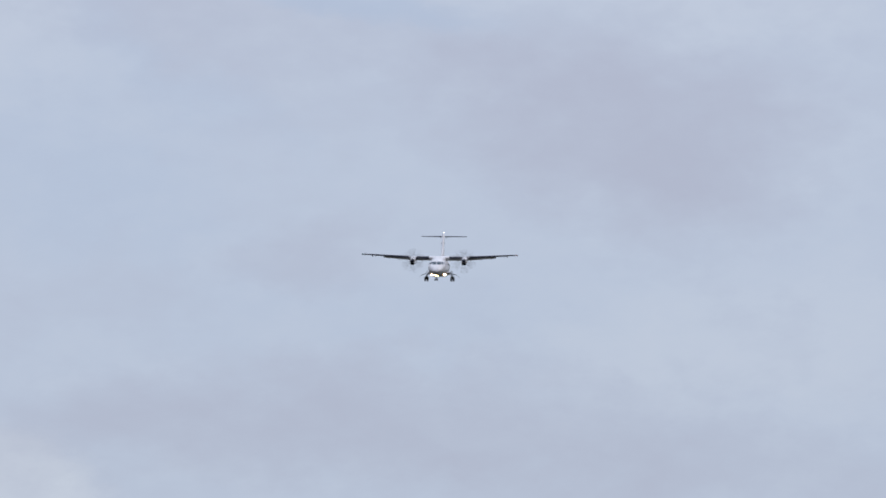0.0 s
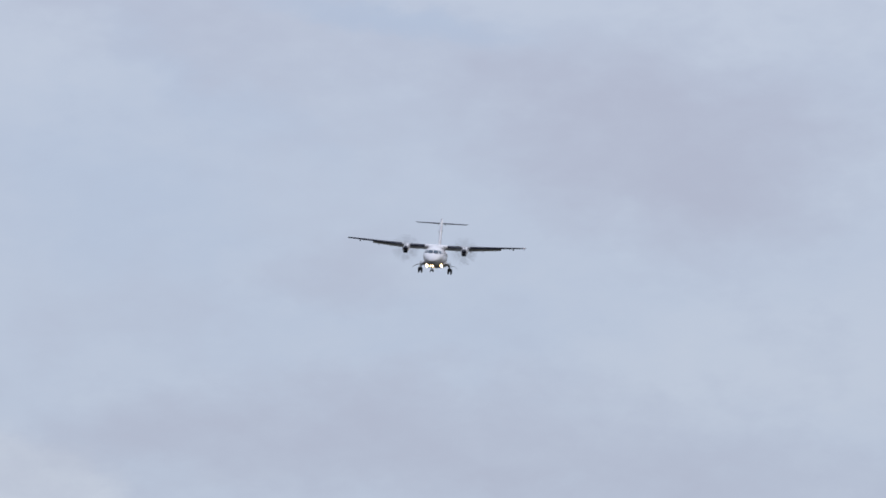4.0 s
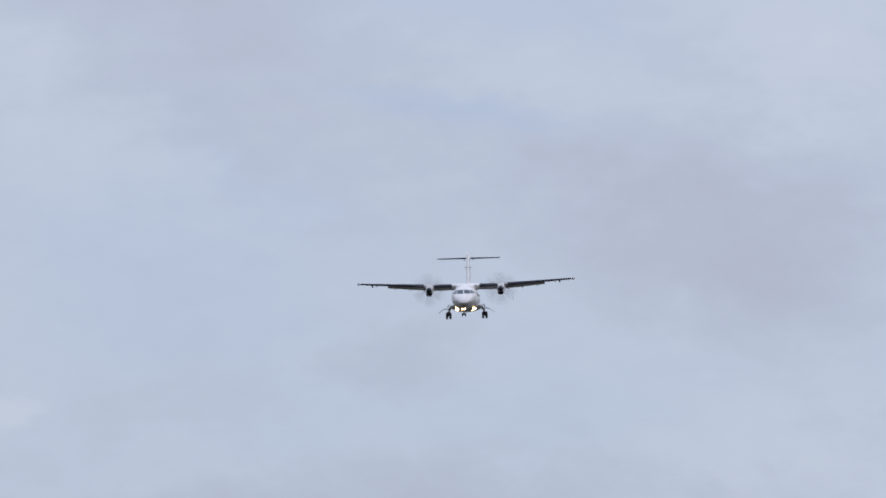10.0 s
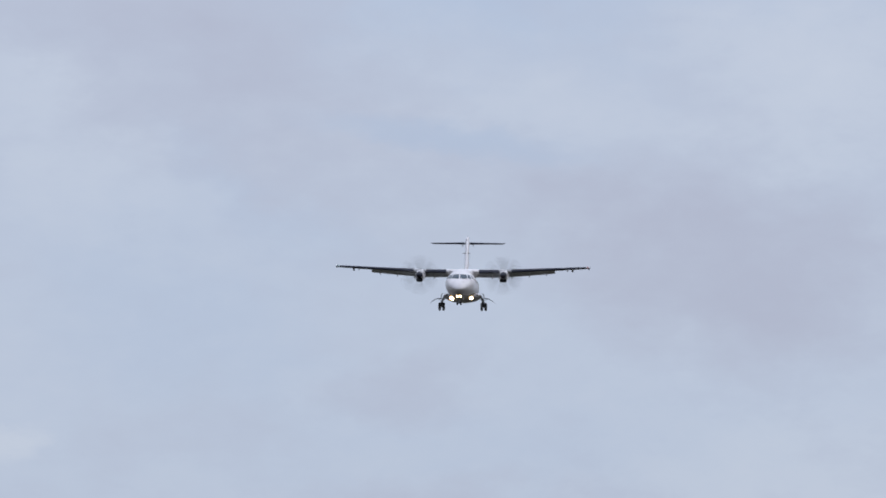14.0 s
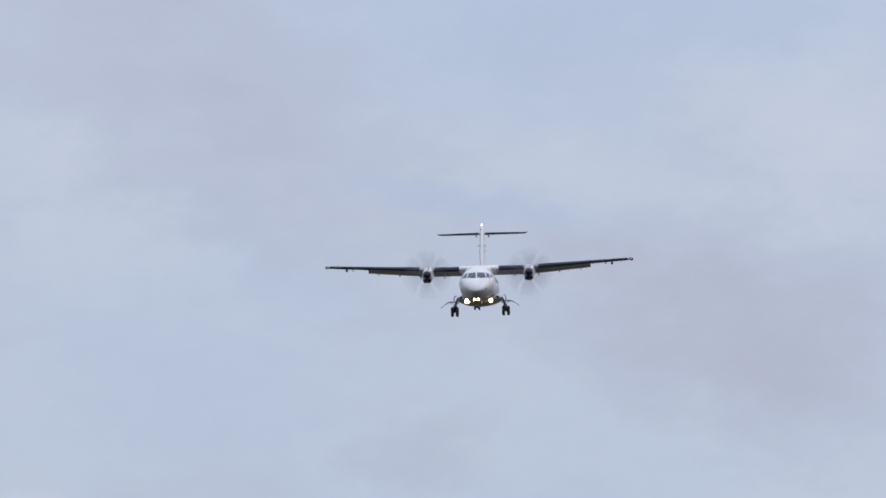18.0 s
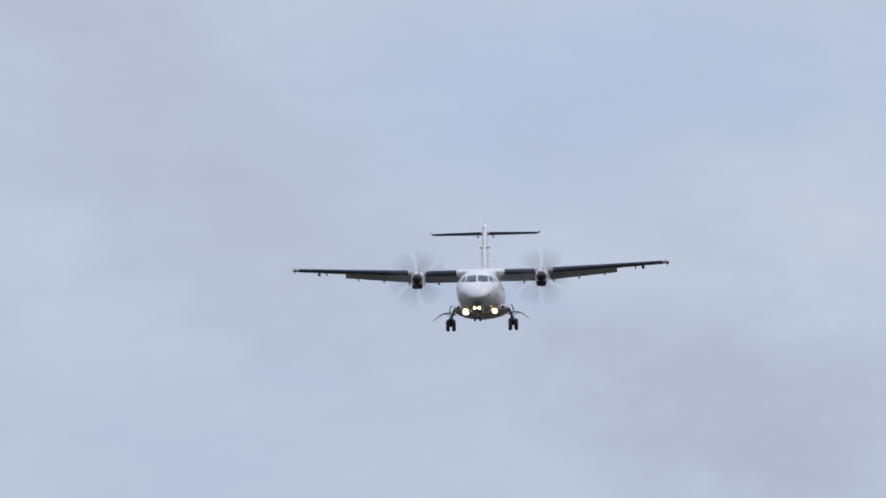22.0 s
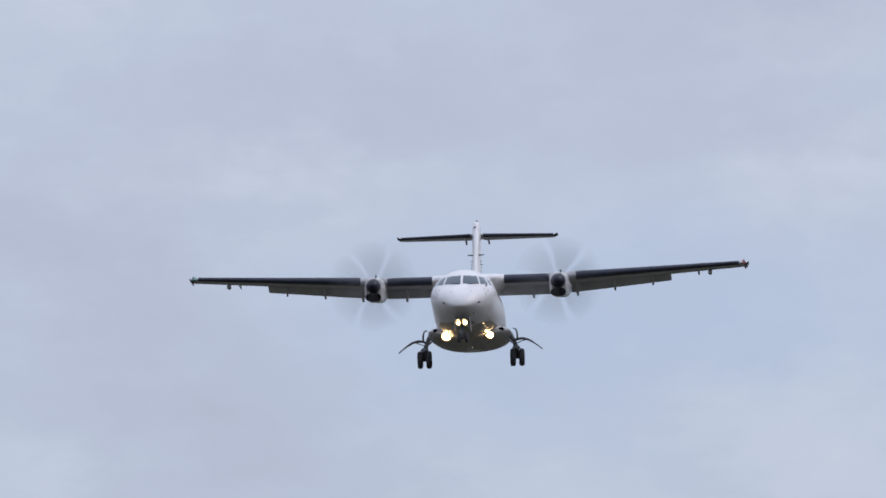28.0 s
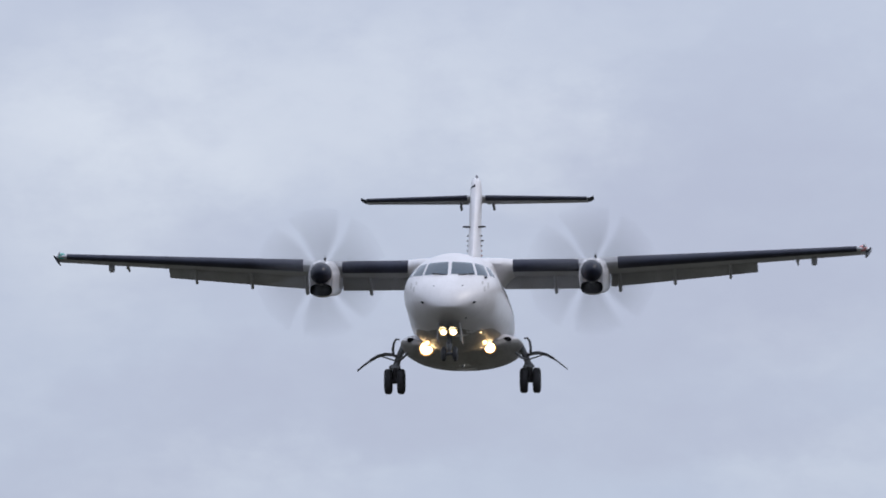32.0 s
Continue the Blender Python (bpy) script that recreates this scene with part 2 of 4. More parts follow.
CABIN = glass("cabin_window_glass", (0.03, 0.035, 0.04), 0.1)
RED = glass("red_lamp_glass", (0.46, 0.19, 0.19), 0.15)
GREEN = glass("green_lamp_glass", (0.09, 0.34, 0.30), 0.15)
CLEAR = glass("clear_lamp_glass", (0.3, 0.3, 0.32), 0.25)
LAMP = glow("landing_lamp_glow", (1.0, 0.66, 0.32), 70.0)
LAMP_SMALL = glow("lamp_glow", (1.0, 0.72, 0.38), 16.0)
# warm bowl and rim glow that put the lamps' glare halo into colour
BOWL_HALO = glow("lamp_bowl_halo", (1.0, 0.62, 0.26), 3.0)
RIM_HALO = glow("lamp_rim_halo", (1.0, 0.52, 0.18), 1.0)
# glow of the bright spots added on the hull
HULL_SPOT = glow("hull_spot_glow", (1.0, 0.70, 0.36), 4.0)
STROBE = glow("flash_lamp_glow", (0.92, 0.97, 1.0), 25.0)

# ---- helpers for meshes: aircraft space has y aft from the nose, z up from the tyres ----
AFT = 10.2


def part(name, bm, mat, parent, label="", shift=True, smooth=38.0):
    bmesh.ops.recalc_face_normals(bm, faces=bm.faces)
    if shift:
        bmesh.ops.translate(bm, verts=bm.verts, vec=(0, -AFT, 0))
    me = bpy.data.meshes.new(name)
    for f in bm.faces:
        f.smooth = True
    bm.to_mesh(me)
    bm.free()
    me.set_sharp_from_angle(angle=radians(smooth))
    for m in (mat if isinstance(mat, (list, tuple)) else [mat]):
        me.materials.append(m)
    ob = new(name, me)
    ob.parent = parent
    if label:
        tagged(ob, label)
    return ob


def loft(bm, rings, ends=True):
    vs = [[bm.verts.new(p) for p in r] for r in rings]
    n = len(rings[0])
    for a, b in zip(vs, vs[1:]):
        for i in range(n):
            j = (i + 1) % n
            bm.faces.new((a[i], a[j], b[j], b[i]))
    if ends:
        bm.faces.new(vs[0])
        bm.faces.new(vs[-1][::-1])
    return vs


def tube(bm, pts, radius, n=12):
    """A round bar along a line of points; radius may be one number or one for each point."""
    rings = []
    pts = [Vector(p) for p in pts]
    for i, p in enumerate(pts):
        d = (pts[min(i + 1, len(pts) - 1)] - pts[max(i - 1, 0)]).normalized()
        a = d.orthogonal().normalized() if abs(d.x) > 0.9 else d.cross(Vector((1, 0, 0))).normalized()
        b = d.cross(a)
        r = radius[i] if isinstance(radius, (list, tuple)) else radius
        rings.append([p + r * (math.cos(2 * math.pi * k / n) * a + math.sin(2 * math.pi * k / n) * b) for k in range(n)])
    loft(bm, rings)


def lathe(bm, profile, centre, axis="x", n=32):
    """Turned shape: profile of (along, radius) about an axis through centre."""
    rings = []
    for a, r in profile:
        ring = []
        for k in range(n):
            c, s = r * math.cos(2 * math.pi * k / n), r * math.sin(2 * math.pi * k / n)
            p = (a, c, s) if axis == "x" else (c, a, s) if axis == "y" else (c, s, a)
            ring.append(Vector(centre) + Vector(p))
        rings.append(ring)
    loft(bm, rings)


def block(bm, lo, hi, bevel=0.0):
    g = bmesh.ops.create_cube(bm, size=1.0)
    for v in g["verts"]:
        v.co = Vector([lo[i] + (v.co[i] + 0.5) * (hi[i] - lo[i]) for i in range(3)])
    if bevel:
        es = list({e for v in g["verts"] for e in v.link_edges})
        bmesh.ops.bevel(bm, geom=es, offset=bevel, segments=2, affect="EDGES")


def curve(knots, x):
    """Smooth curve through (x, value) knots."""
    k = np.array(knots, float)
    m = np.gradient(k[:, 1], k[:, 0])
    x = min(max(x, k[0, 0]), k[-1, 0])
    i = min(max(int(np.searchsorted(k[:, 0], x)) - 1, 0), len(k) - 2)
    h = k[i + 1, 0] - k[i, 0]
    s = (x - k[i, 0]) / h
    return float((2 * s**3 - 3 * s**2 + 1) * k[i, 1] + (s**3 - 2 * s**2 + s) * h * m[i] + (3 * s**2 - 2 * s**3) * k[i + 1, 1] + (s**3 - s**2) * h * m[i + 1])


# ---- the setting ----
bm = bmesh.new()
bmesh.ops.create_grid(bm, x_segments=48, y_segments=48, size=4800)
ground = new("ground", bpy.data.meshes.new("ground"))
bm.to_mesh(ground.data)
bm.free()
ground.data.materials.append(GRASS)
tagged(ground, "flat mown airfield grass under a grey sky", "ground", kind="structure")

# ---- the aircraft ----
plane = new("airliner")
tagged(plane, "white high-wing twin-propeller airliner flying with wheels down and lamps lit", "airplane")


TIP_Y, TIP_Z = 0.65, 1.55


def blunt(y):
    """Growth of the rounded nose from its tip to the foot of the windshield."""
    return max(0.0, (y - TIP_Y) / (1.9 - TIP_Y)) ** 0.5


def fus_top(y):
    if y < 1.9:
        return TIP_Z + (2.62 - TIP_Z) * blunt(y)
    return curve(((1.9, 2.62), (2.3, 2.88), (2.75, 3.13), (3.3, 3.33), (4.2, 3.53), (5.5, 3.65), (7, 3.68), (14, 3.68), (17, 3.68), (20, 3.66), (21.8, 3.58)), y)


def fus_bot(y):
    if y < 3.0:
        return TIP_Z - (TIP_Z - 0.885) * max(0.0, (y - TIP_Y) / (3.0 - TIP_Y)) ** 0.62
    return curve(((3.0, 0.885), (4.5, 0.88), (6.5, 0.90), (8.5, 0.95), (11, 0.96), (13, 1.06), (14.5, 1.26), (17, 1.86), (19.5, 2.64), (21.8, 3.30)), y)


def fus_half(y):
    if y < 1.9:
        return 1.14 * blunt(y)
    return curve(((1.9, 1.14), (2.75, 1.35), (3.5, 1.42), (5, 1.455), (13.5, 1.455), (16, 1.28), (19, 0.80), (21, 0.34), (21.8, 0.14)), y)


def fus_mid(y):
    m = curve(((TIP_Y, TIP_Z), (0.98, 1.72), (1.9, 2.06), (3, 2.19), (4.5, 2.24), (7, 2.25), (13.5, 2.25), (17, 2.75), (21.8, 3.44)), y)
    return min(max(m, fus_bot(y) + 0.05 * min(1, (y - TIP_Y) * 4)), fus_top(y) - 0.05 * min(1, (y - TIP_Y) * 4))


def fus_ring(y, grow=0.0, n=56):
    t, b, w, c = fus_top(y) + grow, fus_bot(y) - grow, fus_half(y) + grow, fus_mid(y)
    ring = []
    for k in range(n):
        a = 2 * math.pi * k / n
        s = math.sin(a)
        ring.append(Vector((w * math.cos(a), y, c + (t - c) * s if s > 0 else c + (c - b) * s)))
    return ring


def fus_inside(x, z, y):
    t, b, w, c = fus_top(y), fus_bot(y), max(fus_half(y), 1e-4), fus_mid(y)
    h = t - c if z > c else c - b
    return (x / w) ** 2 + ((z - c) / max(h, 1e-4)) ** 2 <= 1


def nose_y(x, z):
    """How far aft the nose's skin lies behind a point seen from ahead."""
    lo, hi = TIP_Y, 7.0
    for _ in range(40):
        m = (lo + hi) / 2
        if fus_inside(x, z, m):
            hi = m
        else:
            lo = m
    return hi


def skin_patch(bm, corners, n=8, out=0.012, depth=0.05):
    """A pane or mark let into the nose: corners (x, z) as seen from ahead, in order."""
    (ax, az), (bx, bz), (cx, cz), (dx, dz) = corners
    grid = []
    for i in range(n + 1):
        row = []
        for j in range(n + 1):
            u, v = i / n, j / n
            x = (1 - v) * ((1 - u) * ax + u * bx) + v * ((1 - u) * dx + u * cx)
            z = (1 - v) * ((1 - u) * az + u * bz) + v * ((1 - u) * dz + u * cz)
            row.append(bm.verts.new((x, nose_y(x, z) - out, z)))
        grid.append(row)
    for i in range(n):
        for j in range(n):
            bm.faces.new((grid[i][j], grid[i + 1][j], grid[i + 1][j + 1], grid[i][j + 1]))
    g = bmesh.ops.extrude_face_region(bm, geom=bm.faces[:])
    bmesh.ops.translate(bm, verts=[v for v in g["geom"] if isinstance(v, bmesh.types.BMVert)], vec=(0, depth, 0))


bm = bmesh.new()
ys = [TIP_Y + d for d in (0.003, 0.012, 0.03, 0.06, 0.11, 0.18, 0.27, 0.38, 0.5, 0.65, 0.82, 1.0, 1.13, 1.25)] + [ 2.05, 2.2, 2.4, 2.6, 2.75, 2.9, 3.1, 3.3, 3.6, 4.0, 4.6, 5.3, 6, 7, 8.5, 10, 11.5, 13, 13.5, 14, 14.5, 15.2, 16, 17, 18, 19, 19.8, 20.5, 21.2, 21.8]
loft(bm, [fus_ring(y) for y in ys])
fuselage = part("fuselage", bm, WHITE, plane, "round glossy white fuselage with a rounded drooping nose")

PANES = {"windshield": ((0.05, 2.65), (0.76, 2.64), (0.64, 3.08), (0.05, 3.10)), "side_window": ((0.82, 2.63), (1.12, 2.66), (0.95, 3.05), (0.70, 3.08)),
         "rear_window": ((1.17, 2.66), (1.285, 2.69), (1.14, 2.98), (1.01, 3.03))}
for nm, cs in PANES.items():
    for s in (-1, 1):
        bm = bmesh.new()
        skin_patch(bm, [(s * x, z) for x, z in cs], out=0.010)
        part(nm, bm, PANE, fuselage, "dark blue-grey cockpit glass")
        bm = bmesh.new()
        mx = sum(c[0] for c in cs) / 4
        mz = sum(c[1] for c in cs) / 4
        skin_patch(bm, [(s * (mx + (x - mx) * 1.09), mz + (z - mz) * 1.10) for x, z in cs], out=0.004)
        part("window_frame", bm, WHITE, fuselage)
for s in (-1, 1):
    # windscreen wiper, parked along the lower edge of the glass
    bm = bmesh.new()
    tube(bm, [(s * (0.16 + 0.11 * k) + 0.1, nose_y(s * (0.16 + 0.11 * k) + 0.1, 2.64) - 0.035, 2.62 + 0.012 * k) for k in range(5)], 0.018, 6)
    part("wiper", bm, BLACK, fuselage)
    # probes and static ports on the nose
    bm = bmesh.new()
    x, z = s * 0.74, 1.72
    y = nose_y(x, z)
    tube(bm, [(x, y + 0.05, z), (x * 1.06, y - 0.05, z), (x * 1.07, y - 0.16, z)], [0.036, 0.032, 0.02], 10)
    part("probe", bm, BLACK, fuselage, "small black air data probe")
    bm = bmesh.new()
    x, z = s * 0.42, 2.22
    y = nose_y(x, z)
    tube(bm, [(x, y + 0.04, z), (x, y - 0.02, z)], 0.018, 8)
    part("static_port", bm, STEEL, fuselage)
    # worn tan markings beside the cockpit
    for k, (dx, z0, z1) in enumerate(((0, 2.08, 2.26), (0.09, 2.20, 2.42), (-0.07, 2.30, 2.44))):
        bm = bmesh.new()
        skin_patch(bm, [(s * (1.03 + dx), z0), (s * (1.08 + dx), z0 + 0.02), (s * (1.07 + dx), z1), (s * (1.02 + dx), z1)], 3, 0.004, 0.02)
        part("marking", bm, BROWN, fuselage, "faded tan marking")
    # cabin windows and a door along the side
    for k in range(13):
        y = 5.2 + 0.80 * k
        bm = bmesh.new()
        ring = []
        for q in range(16):
            a = 2 * math.pi * q / 16
            ring.append((0.13 * abs(math.cos(a)) ** 0.7 * math.copysign(1, math.cos(a)), 0.19 * abs(math.sin(a)) ** 0.7 * math.copysign(1, math.sin(a))))
        xs = [fus_half(y) * math.sqrt(max(0, 1 - ((2.62 + dz - fus_mid(y)) / (fus_top(y) - fus_mid(y))) ** 2)) for _, dz in ring]
        loft(bm, [[Vector((s * (xx + o), y + dy, 2.62 + dz)) for (dy, dz), xx in zip(ring, xs)] for o in (-0.04, 0.006)])
        part("cabin_window", bm, CABIN, fuselage)

# a vane under the side window, a drain on the chin and an added glowing speck under the front fuselage
bm = bmesh.new()
y = nose_y(1.04, 2.58)
tube(bm, [(1.04, y + 0.04, 2.58), (1.07, y - 0.05, 2.585), (1.075, y - 0.10, 2.585)], [0.045, 0.042, 0.02], 8)
part("air_vane", bm, BLACK, fuselage, "small black air data vane")
bm = bmesh.new()
y = nose_y(0.50, 1.30)
tube(bm, [(0.50, y + 0.04, 1.30), (0.50, y - 0.02, 1.29)], [0.03, 0.022], 8)
part("drain", bm, DARKSTEEL, fuselage)
bm = bmesh.new()
lathe(bm, [(0.05, 0.022), (0.0, 0.022), (-0.015, 0.016), (-0.022, 0.003)], (0.84, 3.85, 1.115), "y", 12)
part("glow_speck", bm, HULL_SPOT, fuselage, "tiny glowing speck, warm white")

# the crown fairing over the wing
bm = bmesh.new()
rings = []
for y, t, w in ((7.55, 3.70, 0.5), (7.9, 3.80, 0.82), (8.4, 3.90, 1.02), (9.0, 3.98, 1.12), (9.8, 4.02, 1.16), (11, 4.00, 1.16), (12.2, 3.93, 1.12), (13.2, 3.82, 0.95), (14.2, 3.70, 0.55)):
    ring = []
    for k in range(25):
        a = math.pi * k / 24
        c, s = math.cos(a), math.sin(a)
        ring.append(Vector((w * math.copysign(abs(c) ** 0.62, c), y, 3.25 + (t - 3.25) * s ** 0.6)))
    ring += [Vector((w * 0.8 * x, y, 2.9)) for x in (-0.9, -0.3, 0.3, 0.9)]
    rings.append(ring)
loft(bm, rings)
wing_fairing = part("wing_fairing", bm, WHITE, plane, "white fairing where the wing crosses the fuselage")
# ---- wing ----
def foil(x, y0, z0, chord, thick, twist=0.0, cut=1.0, n=14, camber=0.02):
    """One wing section: upper skin from trailing to leading edge, then the lower skin back."""
    pts = []
    for up in (1, -1):
        for k in range(n + 1):
            if up < 0 and k == 0:
                continue
            u = 0.5 * (1 + math.cos(math.pi * k / n)) if up > 0 else 0.5 * (1 - math.cos(math.pi * k / n))
            u *= cut
            t = 5 * thick * (0.2969 * math.sqrt(u) - 0.126 * u - 0.3516 * u * u + 0.2843 * u**3 - 0.1036 * u**4)
            c = camber * 4 * u * (1 - u)
            yy, zz = chord * u, chord * (c + up * t)
            pts.append(Vector((x, y0 + yy * math.cos(twist) + zz * math.sin(twist), z0 + zz * math.cos(twist) - yy * math.sin(twist))))
    return pts


KINK = 4.72
TIP = 12.02


def wing_at(x):
    """Leading edge y, its height, chord and thickness at a distance from the centreline."""
    if x <= KINK:
        return 9.20, 3.74 + 0.055 * max(0, x - 3.6), 2.57, 0.175
    u = (x - KINK) / (TIP - KINK)
    return 9.20 + 0.72 * u, 3.802 + 0.418 * u, 2.57 - 1.16 * u, 0.175 - 0.035 * u


def root_ring(s, x, ahead, behind, drop):
    """A section of the white wing root, swelling forward, aft and down as it nears the fuselage."""
    y0, z0, c, th = wing_at(x)
    ring = []
    for k, p in enumerate(foil(x, y0 - ahead, z0, c + ahead + behind, th * c / (c + ahead + behind) * 1.03, radians(1.5))):
        u = min(1.0, max(0.0, (p.y - y0 + ahead) / (c + ahead + behind)))
        low = drop * min(1.0, 5.2 * u * (1 - u)) if k > 14 else 0.0
        ring.append(Vector((s * p.x, p.y, p.z - low)))
    return ring


for s in (-1, 1):
    bm = bmesh.new()
    loft(bm, [root_ring(s, *r) for r in ((0.70, 0.46, 0.3, 0.40), (1.18, 0.42, 0.28, 0.38), (1.29, 0.34, 0.22, 0.30), (1.37, 0.24, 0.15, 0.21), (1.44, 0.14, 0.08, 0.12), (1.51, 0.06, 0.05, 0.07), (1.58, 0.012, 0.0, 0.015))])
    part("wing_root_fillet", bm, WHITE, wing_fairing)


def span_mesh(s, xs, cut, inset=0.0):
    bm = bmesh.new()
    rings = []
    for x in xs:
        y0, z0, c, th = wing_at(x)
        rings.append([Vector((s * p.x, p.y, p.z)) for p in foil(x, y0, z0, c, th, radians(1.5), cut)])
    loft(bm, rings)
    return bm


def boot_mesh(s, xs, reach):
    """Rubber strip wrapped over the leading edge, 6 mm thick."""
    bm = bmesh.new()
    rings = []
    for x in xs:
        y0, z0, c, th = wing_at(x)
        sec = foil(x, y0, z0, c, th, radians(1.5), reach)
        outer, inner = [], []
        mid = Vector((x, y0 + c * reach * 0.5, z0))
        for p in sec:
            d = Vector((0, p.y - mid.y, p.z - mid.z)).normalized()
            outer.append(p + 0.008 * d)
            inner.append(p - 0.02 * d)
        rings.append([Vector((s * p.x, p.y, p.z)) for p in outer + inner[::-1]])
    loft(bm, rings)
    return bm


def flap_mesh(s, x0, x1, drop, start=0.775):
    """Trailing-edge flap hung below and behind the wing, turned down."""
    bm = bmesh.new()
    rings = []
    for k in range(5):
        x = x0 + (x1 - x0) * k / 4
        y0, z0, c, th = wing_at(x)
        cf = c * 0.30
        yh, zh = y0 + c * start, z0 - c * 0.046
        rings.append([Vector((s * p.x, p.y, p.z)) for p in foil(x, yh, zh, cf, 0.11, radians(drop), 1.0, 8, 0.02)])
    loft(bm, rings)
    return bm


for s in (-1, 1):
    inner = [1.45, 2.2, 3.0, 3.9, KINK]
    outer = [KINK, 5.6, 6.6, 7.8, 8.92]
    ail = [8.92, 9.8, 10.8, 11.6, TIP]
    wing = part("wing", span_mesh(s, inner + outer[1:], 0.80), WING, plane, "grey-painted wing with black leading edge, flaps lowered")
    part("wing_tip_panel", span_mesh(s, ail, 0.76), WING, wing)
    bm = bmesh.new()
    rings = []
    for x in ail:
        y0, z0, c, th = wing_at(x)
        rings.append([Vector((s * p.x, p.y, p.z)) for p in foil(x, y0 + c * 0.77, z0 - c * 0.012, c * 0.24, 0.22, radians(2), 1.0, 7, 0.0)])
    loft(bm, rings)
    part("aileron", bm, WING, wing)
    part("deicing_boot", boot_mesh(s, [1.56, 2.4, 3.2, 3.56], 0.11), BOOT, wing, "black rubber leading edge boot")
    part("deicing_boot", boot_mesh(s, [4.74, 5.8, 7, 8.4, 9.8, 11, 11.92], 0.11), BOOT, wing, "black rubber leading edge boot")
    part("flap", flap_mesh(s, 1.22, 3.66, 24), FLAP, wing, "grey inner flap turned down")
    part("flap", flap_mesh(s, 4.46, 8.90, 24), FLAP, wing, "grey outer flap turned down")
    # flap hinge fairings and the aileron hinges under the wing
    for x, big in ((2.80, 1.0), (4.74, 1.05), (6.40, 0.9), (8.08, 0.8), (10.12, 0.6)):
        y0, z0, c, th = wing_at(x)
        bm = bmesh.new()
        zz = z0 - c * 0.075
        drop = 0.36 * big if x < 9 else 0.06
        tube(bm, [(s * x, y0 + c * 0.45, zz + 0.02), (s * x, y0 + c * 0.6, zz - 0.06 * big), (s * x, y0 + c * 0.8, zz - 0.5 * drop), (s * x, y0 + c * 1.0, zz - drop), (s * x, y0 + c * 1.04, zz - drop)], [0.02, 0.055, 0.06 * big, 0.055 * big, 0.015], 10)
        part("hinge_fairing", bm, FLAP, wing)
    y0, z0, c, th = wing_at(10.62)
    bm = bmesh.new()
    block(bm, (s * 10.62 - 0.085, y0 + c * 0.55, z0 - 0.30), (s * 10.62 + 0.085, y0 + c * 0.78, z0 - 0.06), 0.03)
    part("aileron_hinge", bm, WING, wing)
    # wing tip cap with its navigation lamp and a small end fin
    bm = bmesh.new()
    rings = []
    for dx, k in ((0, 1.0), (0.10, 0.98), (0.2, 0.88), (0.27, 0.66)):
        y0, z0, c, th = wing_at(TIP)
        rings.append([Vector((s * p.x, p.y, p.z)) for p in foil(TIP + dx, y0 + c * (1 - k) * 0.75, z0 + 0.02 * (1 - k), c * k, th * (0.9 * k + 0.1), radians(1.5))])
    loft(bm, rings)
    part("tip_cap", bm, WHITE if s > 0 else FLAP, wing, "pale moulded wing tip")
    bm = bmesh.new()
    lathe(bm, [(-0.11, 0.02), (-0.08, 0.075), (0, 0.10), (0.07, 0.09), (0.14, 0.03)], (s * (TIP + 0.06), 10.04, 4.235), "x", 14)
    part("navigation_light", bm, RED if s > 0 else GREEN, wing, "red navigation lamp" if s > 0 else "green navigation lamp")
    bm = bmesh.new()
    loft(bm, [[Vector((s * (TIP + dx), 10.5 + dy, z)) for dx, dy in ((-0.02 + e, -0.35), (0.03 + e, -0.35), (0.03 + e, 0.5), (-0.02 + e, 0.5))] for z, e in ((4.06, 0.16), (4.16, 0.24), (4.27, 0.30))])
    part("tip_fence", bm, BLACK, wing)

